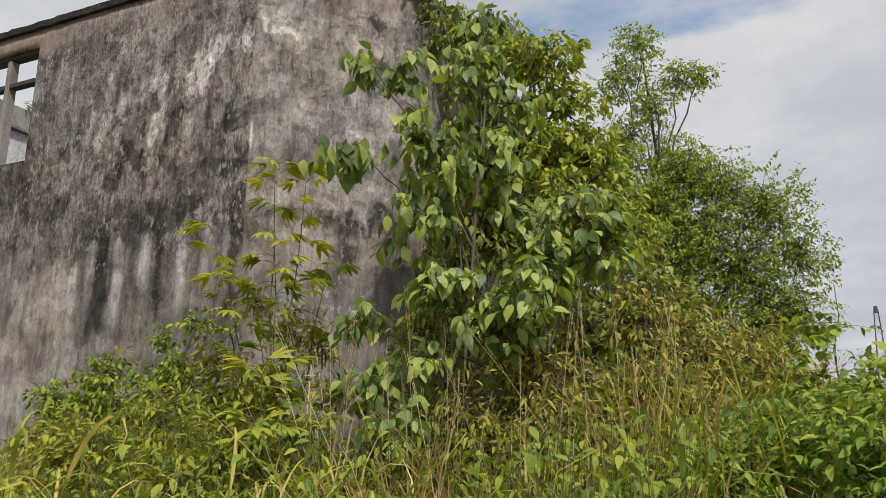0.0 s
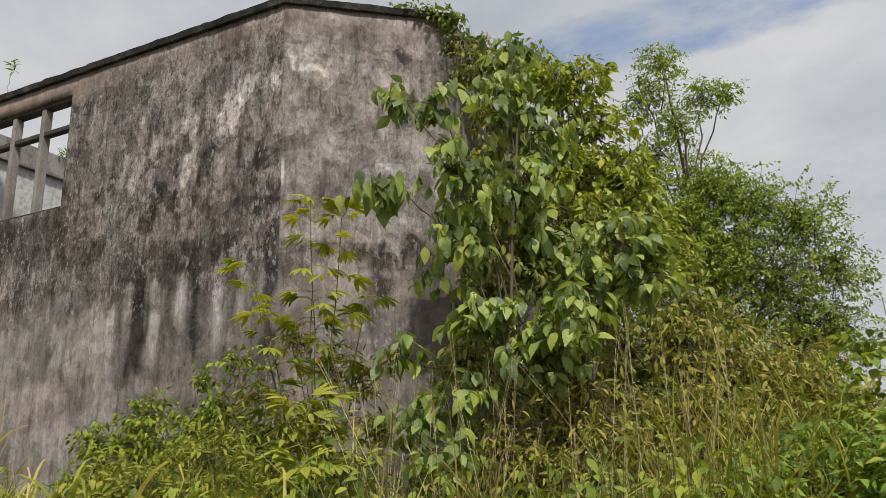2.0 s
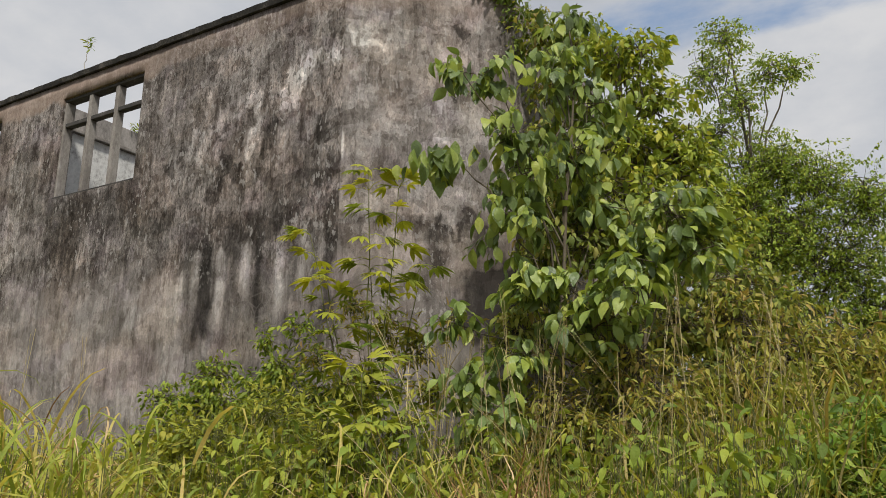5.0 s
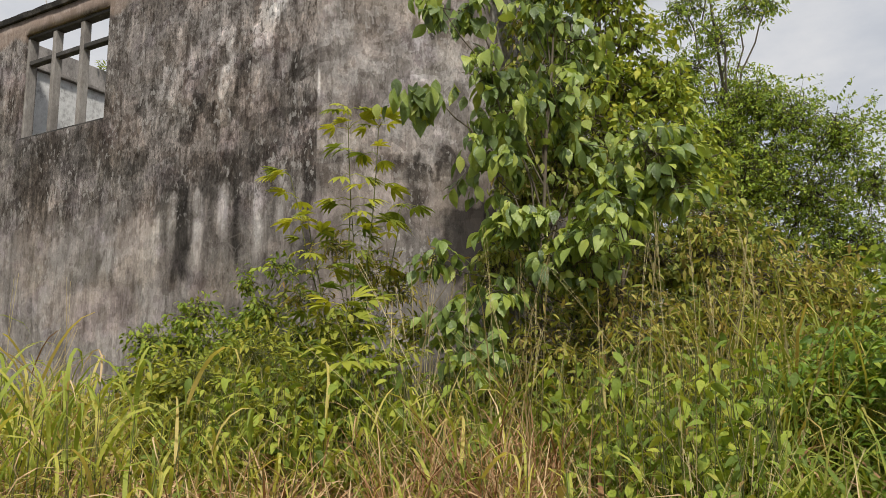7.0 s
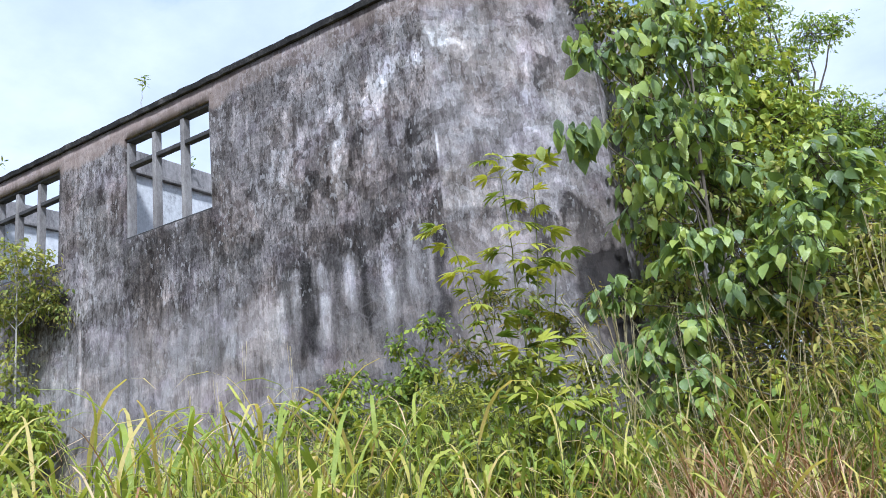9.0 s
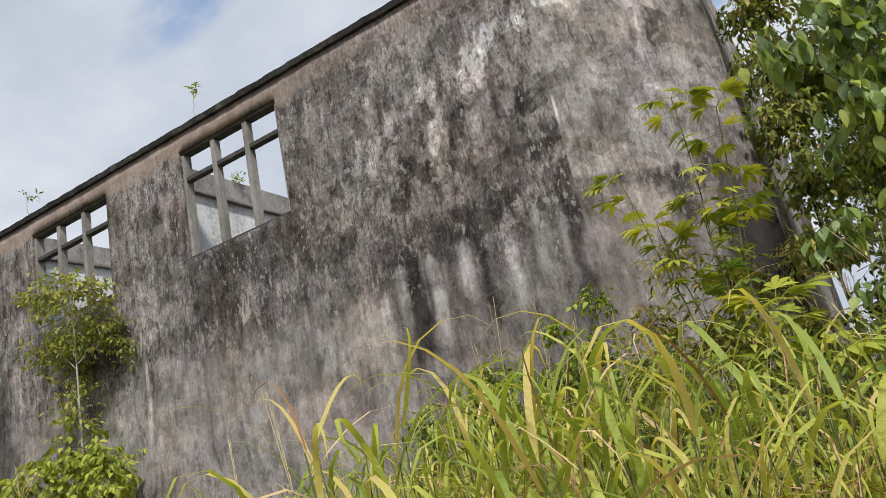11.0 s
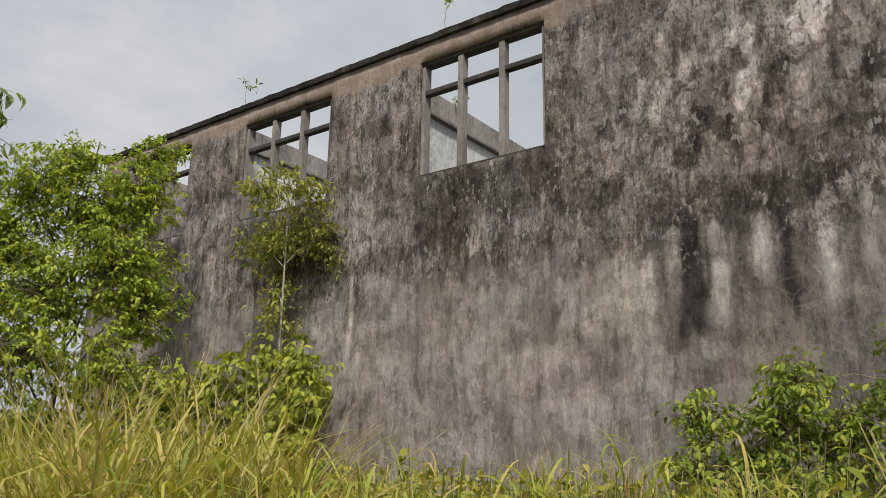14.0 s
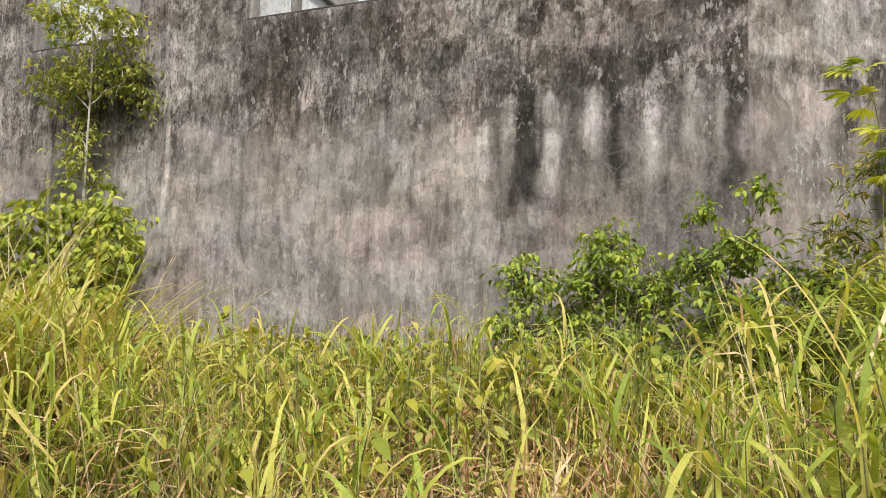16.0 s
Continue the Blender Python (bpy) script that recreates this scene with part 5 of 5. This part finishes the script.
plant_tussocks(low_tufts, [p for p in spots_in((-4.5, 4.2), (-3.9, -0.7), 60, 0.75, 1.15, 9) if dry_patch(np.array(p[0]), np.array(p[1])) < 0.4], "low grass tufts")
lay_grass("thicket_grass", "tall half-dry grass standing in the thicket", M_DRYLEAF, [blade_shape(w, b, 5) for w, b in ((0.01, 0.8), (0.013, 1.6), (0.012, 2.4))], 2200, (2.2, 4.3), (-0.9, 1.0), 0.8, 1.7, 0.35, None, 0.15)
lay_grass("bright_grass", "fresh bright-green grass on the open side", leafy("fresh_grass_blade", ((0.11, 0.175, 0.035), (0.18, 0.26, 0.045), (0.27, 0.34, 0.065), (0.4, 0.4, 0.11)), 0.5, 0.3, 0.35), BLADES, 3600, (2.7, 6.0), (-2.6, 0.3), 0.4, 0.85, 0.6, green_part, 0.12)
lay_grass("corner_grass", "tall mixed grass before the corner", M_GRASS, BLADES, 1100, (0.0, 3.6), (-1.9, -0.5), 0.55, 1.05, 0.5, green_part, 0.12)


# ---- low broad-leaved weeds along the wall ----
def lay_weeds(name, label, mat, shapes, n, xr, yr, low, high, size, density=None):
    k = n // 7
    cx, cy = RNG.uniform(*xr, k), RNG.uniform(*yr, k)
    ok = free_of_path(cx, cy)
    if density is not None:
        ok &= RNG.random(k) < density(cx, cy)
    cx, cy = cx[ok], cy[ok]
    k = len(cx)
    h = RNG.uniform(low, high, k)
    z = np.array([ground_z(a, b) for a, b in zip(cx, cy)])
    shapes_stem = [tube([(a, b, c - 0.03), (a + RNG.normal(0, 0.03), b + RNG.normal(0, 0.03), c + t * 0.5), (a, b, c + t)], 0.004, 0.0015, 3) for a, b, c, t in zip(cx, cy, z, h)]
    ob = empty(name, (0, 0, 0), label, "weeds")
    quick_mesh("stem", *merged(shapes_stem), M_GREEN_BARK, ob, kind="stuff")
    t = RNG.uniform(0.3, 1.0, (k, 7))
    place = np.stack([cx[:, None] + RNG.normal(0, 0.05, (k, 7)), cy[:, None] + RNG.normal(0, 0.05, (k, 7)), z[:, None] + h[:, None] * t], -1).reshape(-1, 3)
    m = len(place)
    v, f = strew(shapes, place, RNG.uniform(0, 6.283, m), RNG.normal(-0.25, 0.4, m), RNG.normal(0, 0.4, m), size * RNG.uniform(0.6, 1.3, m))
    quick_mesh("foliage", v, f, mat, ob, kind="stuff")
    return ob


lay_weeds("broad_leaved_weeds", "low weeds with rounded yellow-green leaves", leafy("yellowish_weed_leaf", ((0.145, 0.217, 0.0435), (0.246, 0.304, 0.0508), (0.377, 0.392, 0.058), (0.478, 0.435, 0.0725))), ROUND, 3000, (-5.5, 0.8), (-2.2, -0.2), 0.3, 0.62, 0.1)
lay_weeds("creeping_weeds", "green weeds tangled in the grass", M_BRIGHTLEAF, OVAL, 8000, (0.6, 4.0), (-2.3, -0.4), 0.4, 0.95, 0.08, lambda x, y: 1 - 0.95 * dry_patch(x, y))
lay_weeds("tangled_weeds", "yellow-green weeds tangled in the grass", M_DRYLEAF, OVAL, 5000, (-4.5, 1.6), (-2.3, -0.3), 0.3, 0.75, 0.075)


def build_weed(name, label, shapes, mat, height, leaves, size, group):
    """One low weed: a thin stem with its leaves, each a part."""
    ob = empty(name, (0, 0, 0), label, "weed", group)
    top = np.array([RNG.normal(0, 0.06), RNG.normal(0, 0.06), height])
    stem = quick_mesh("stem", *tube(np.linspace((0, 0, -0.05), top, 5) + RNG.normal(0, 0.008, (5, 3)), 0.005, 0.002, 4), M_GREEN_BARK, ob)
    meshes = [mesh_only("leaf", sh, mat) for sh in shapes]
    for k in range(leaves):
        t = 0.3 + 0.7 * (k + 1) / leaves
        single("leaf", meshes[k % len(meshes)], stem, top * t + RNG.normal(0, 0.025, 3), 2.4 * k + RNG.normal(0, 0.3), RNG.normal(-0.25, 0.35), RNG.normal(0, 0.3), size * RNG.uniform(0.7, 1.25))
    return ob


weed_leaf = leafy("heart_weed_leaf", ((0.12, 0.18, 0.04), (0.22, 0.28, 0.05), (0.33, 0.36, 0.06), (0.42, 0.4, 0.07)), single=True)
hearts = [build_weed("heart_leaved_weed", "low weed with heart-shaped yellow-green leaves", OVAL, weed_leaf, h, n, 0.09, "heart-leaved weeds") for h, n in ((0.62, 9), (0.5, 7), (0.75, 11))]
plant_tussocks(hearts, [p for p in spots_in((-3.6, 1.6), (-4.2, -0.9), 105, 0.75, 1.2, 21) if dry_patch(np.array(p[0]), np.array(p[1])) < 0.3], "heart-leaved weeds")
lay_weeds("vine_weeds", "yellowing vine leaves among the grass", M_DRYLEAF, OVAL, 2600, (-5.0, 4.0), (-4.3, -0.5), 0.25, 0.7, 0.07, green_part)


# ---- dry cane beside the path ----
M_DEADWOOD = simple("bleached_dead_wood", ((0.3, (0.2, 0.15, 0.09)), (0.5, (0.4, 0.31, 0.19)), (0.7, (0.52, 0.43, 0.29))), 12, stretch=(1, 1, 0.5))


def build_dry_cane():
    foot = np.array([5.35, -4.5, ground_z(5.35, -4.5)])
    ob = empty("dry_cane", tuple(foot), "long bare bleached cane leaning over the weeds", "cane")
    line = np.array([(5.35, -4.5, foot[2] - 0.04), (5.25, -4.58, 0.25), (5.08, -4.67, 0.62), (4.85, -4.74, 0.84), (4.68, -4.78, 0.91), (4.55, -4.8, 0.955), (4.41, -4.82, 1.002)]) - foot
    quick_mesh("stem", *tube(line, 0.003, 0.0016, 8), M_DEADWOOD, ob)
    for k in (2, 3, 4, 5):
        way = (line[k + 1] - line[k]) / np.linalg.norm(line[k + 1] - line[k])
        quick_mesh("node", *tube(np.array([line[k] - 0.003 * way, line[k], line[k] + 0.003 * way]), 0.0026, 0.0024, 8), M_DEADWOOD, ob)
    return ob


build_dry_cane()


# ---- far lattice mast ----
def build_mast(base, height, width):
    ob = empty("lattice_mast", base, "thin dark steel lattice mast far beyond the bushes", "mast")
    steel = simple("dark_steel", ((0.3, (0.05, 0.05, 0.055)), (0.7, (0.12, 0.12, 0.13))), 2)
    thick = width * 0.022
    at = lambda k, h: (width * (1 - 0.72 * h) * (0.5, 0.5, -0.5, -0.5)[k % 4], width * (1 - 0.72 * h) * (0.5, -0.5, -0.5, 0.5)[k % 4], height * h)
    for k in range(4):
        quick_mesh("leg", *tube(np.array([at(k, 0), at(k, 1)]), thick, thick, 4), steel, ob)
    for i in range(8):
        for k in range(4):
            quick_mesh("brace", *tube(np.array([at(k, i / 8), at(k + 1, (i + 1) / 8)]), thick * 0.5, thick * 0.5, 3), steel, ob)
    quick_mesh("cap", *tube(np.array([(0, 0, height * 0.98), (0, 0, height * 1.04)]), width * 0.2, width * 0.12, 6), steel, ob)
    return ob


build_mast((16.2, 113.4, ground_z(16.2, 113.4) - 0.05), 16.7 - ground_z(16.2, 113.4), 1.8)


# ---- far ridge ----
def build_ridge():
    verts, faces, n = [], [], 160
    for i in range(n):
        a = 2 * math.pi * i / n
        h = 10 + 5 * noise.noise((math.cos(a) * 3, math.sin(a) * 3, 5)) + 3 * noise.noise((math.cos(a) * 14, math.sin(a) * 14, 1))
        for r, z in ((380, -2), (420, h), (520, h * 0.7)):
            verts.append((r * math.cos(a), r * math.sin(a), z))
    for i in range(n):
        j = (i + 1) % n
        for k in range(2):
            faces.append((i * 3 + k, i * 3 + k + 1, j * 3 + k + 1, j * 3 + k))
    mat = simple("far_woods", ((0.3, (0.06, 0.085, 0.07)), (0.5, (0.1, 0.125, 0.105)), (0.7, (0.15, 0.17, 0.15))), 0.05)
    return obj("backdrop_ridge", verts, faces, mat, None, "low wooded ridge on the horizon", True, "hill", kind="structure")


build_ridge()
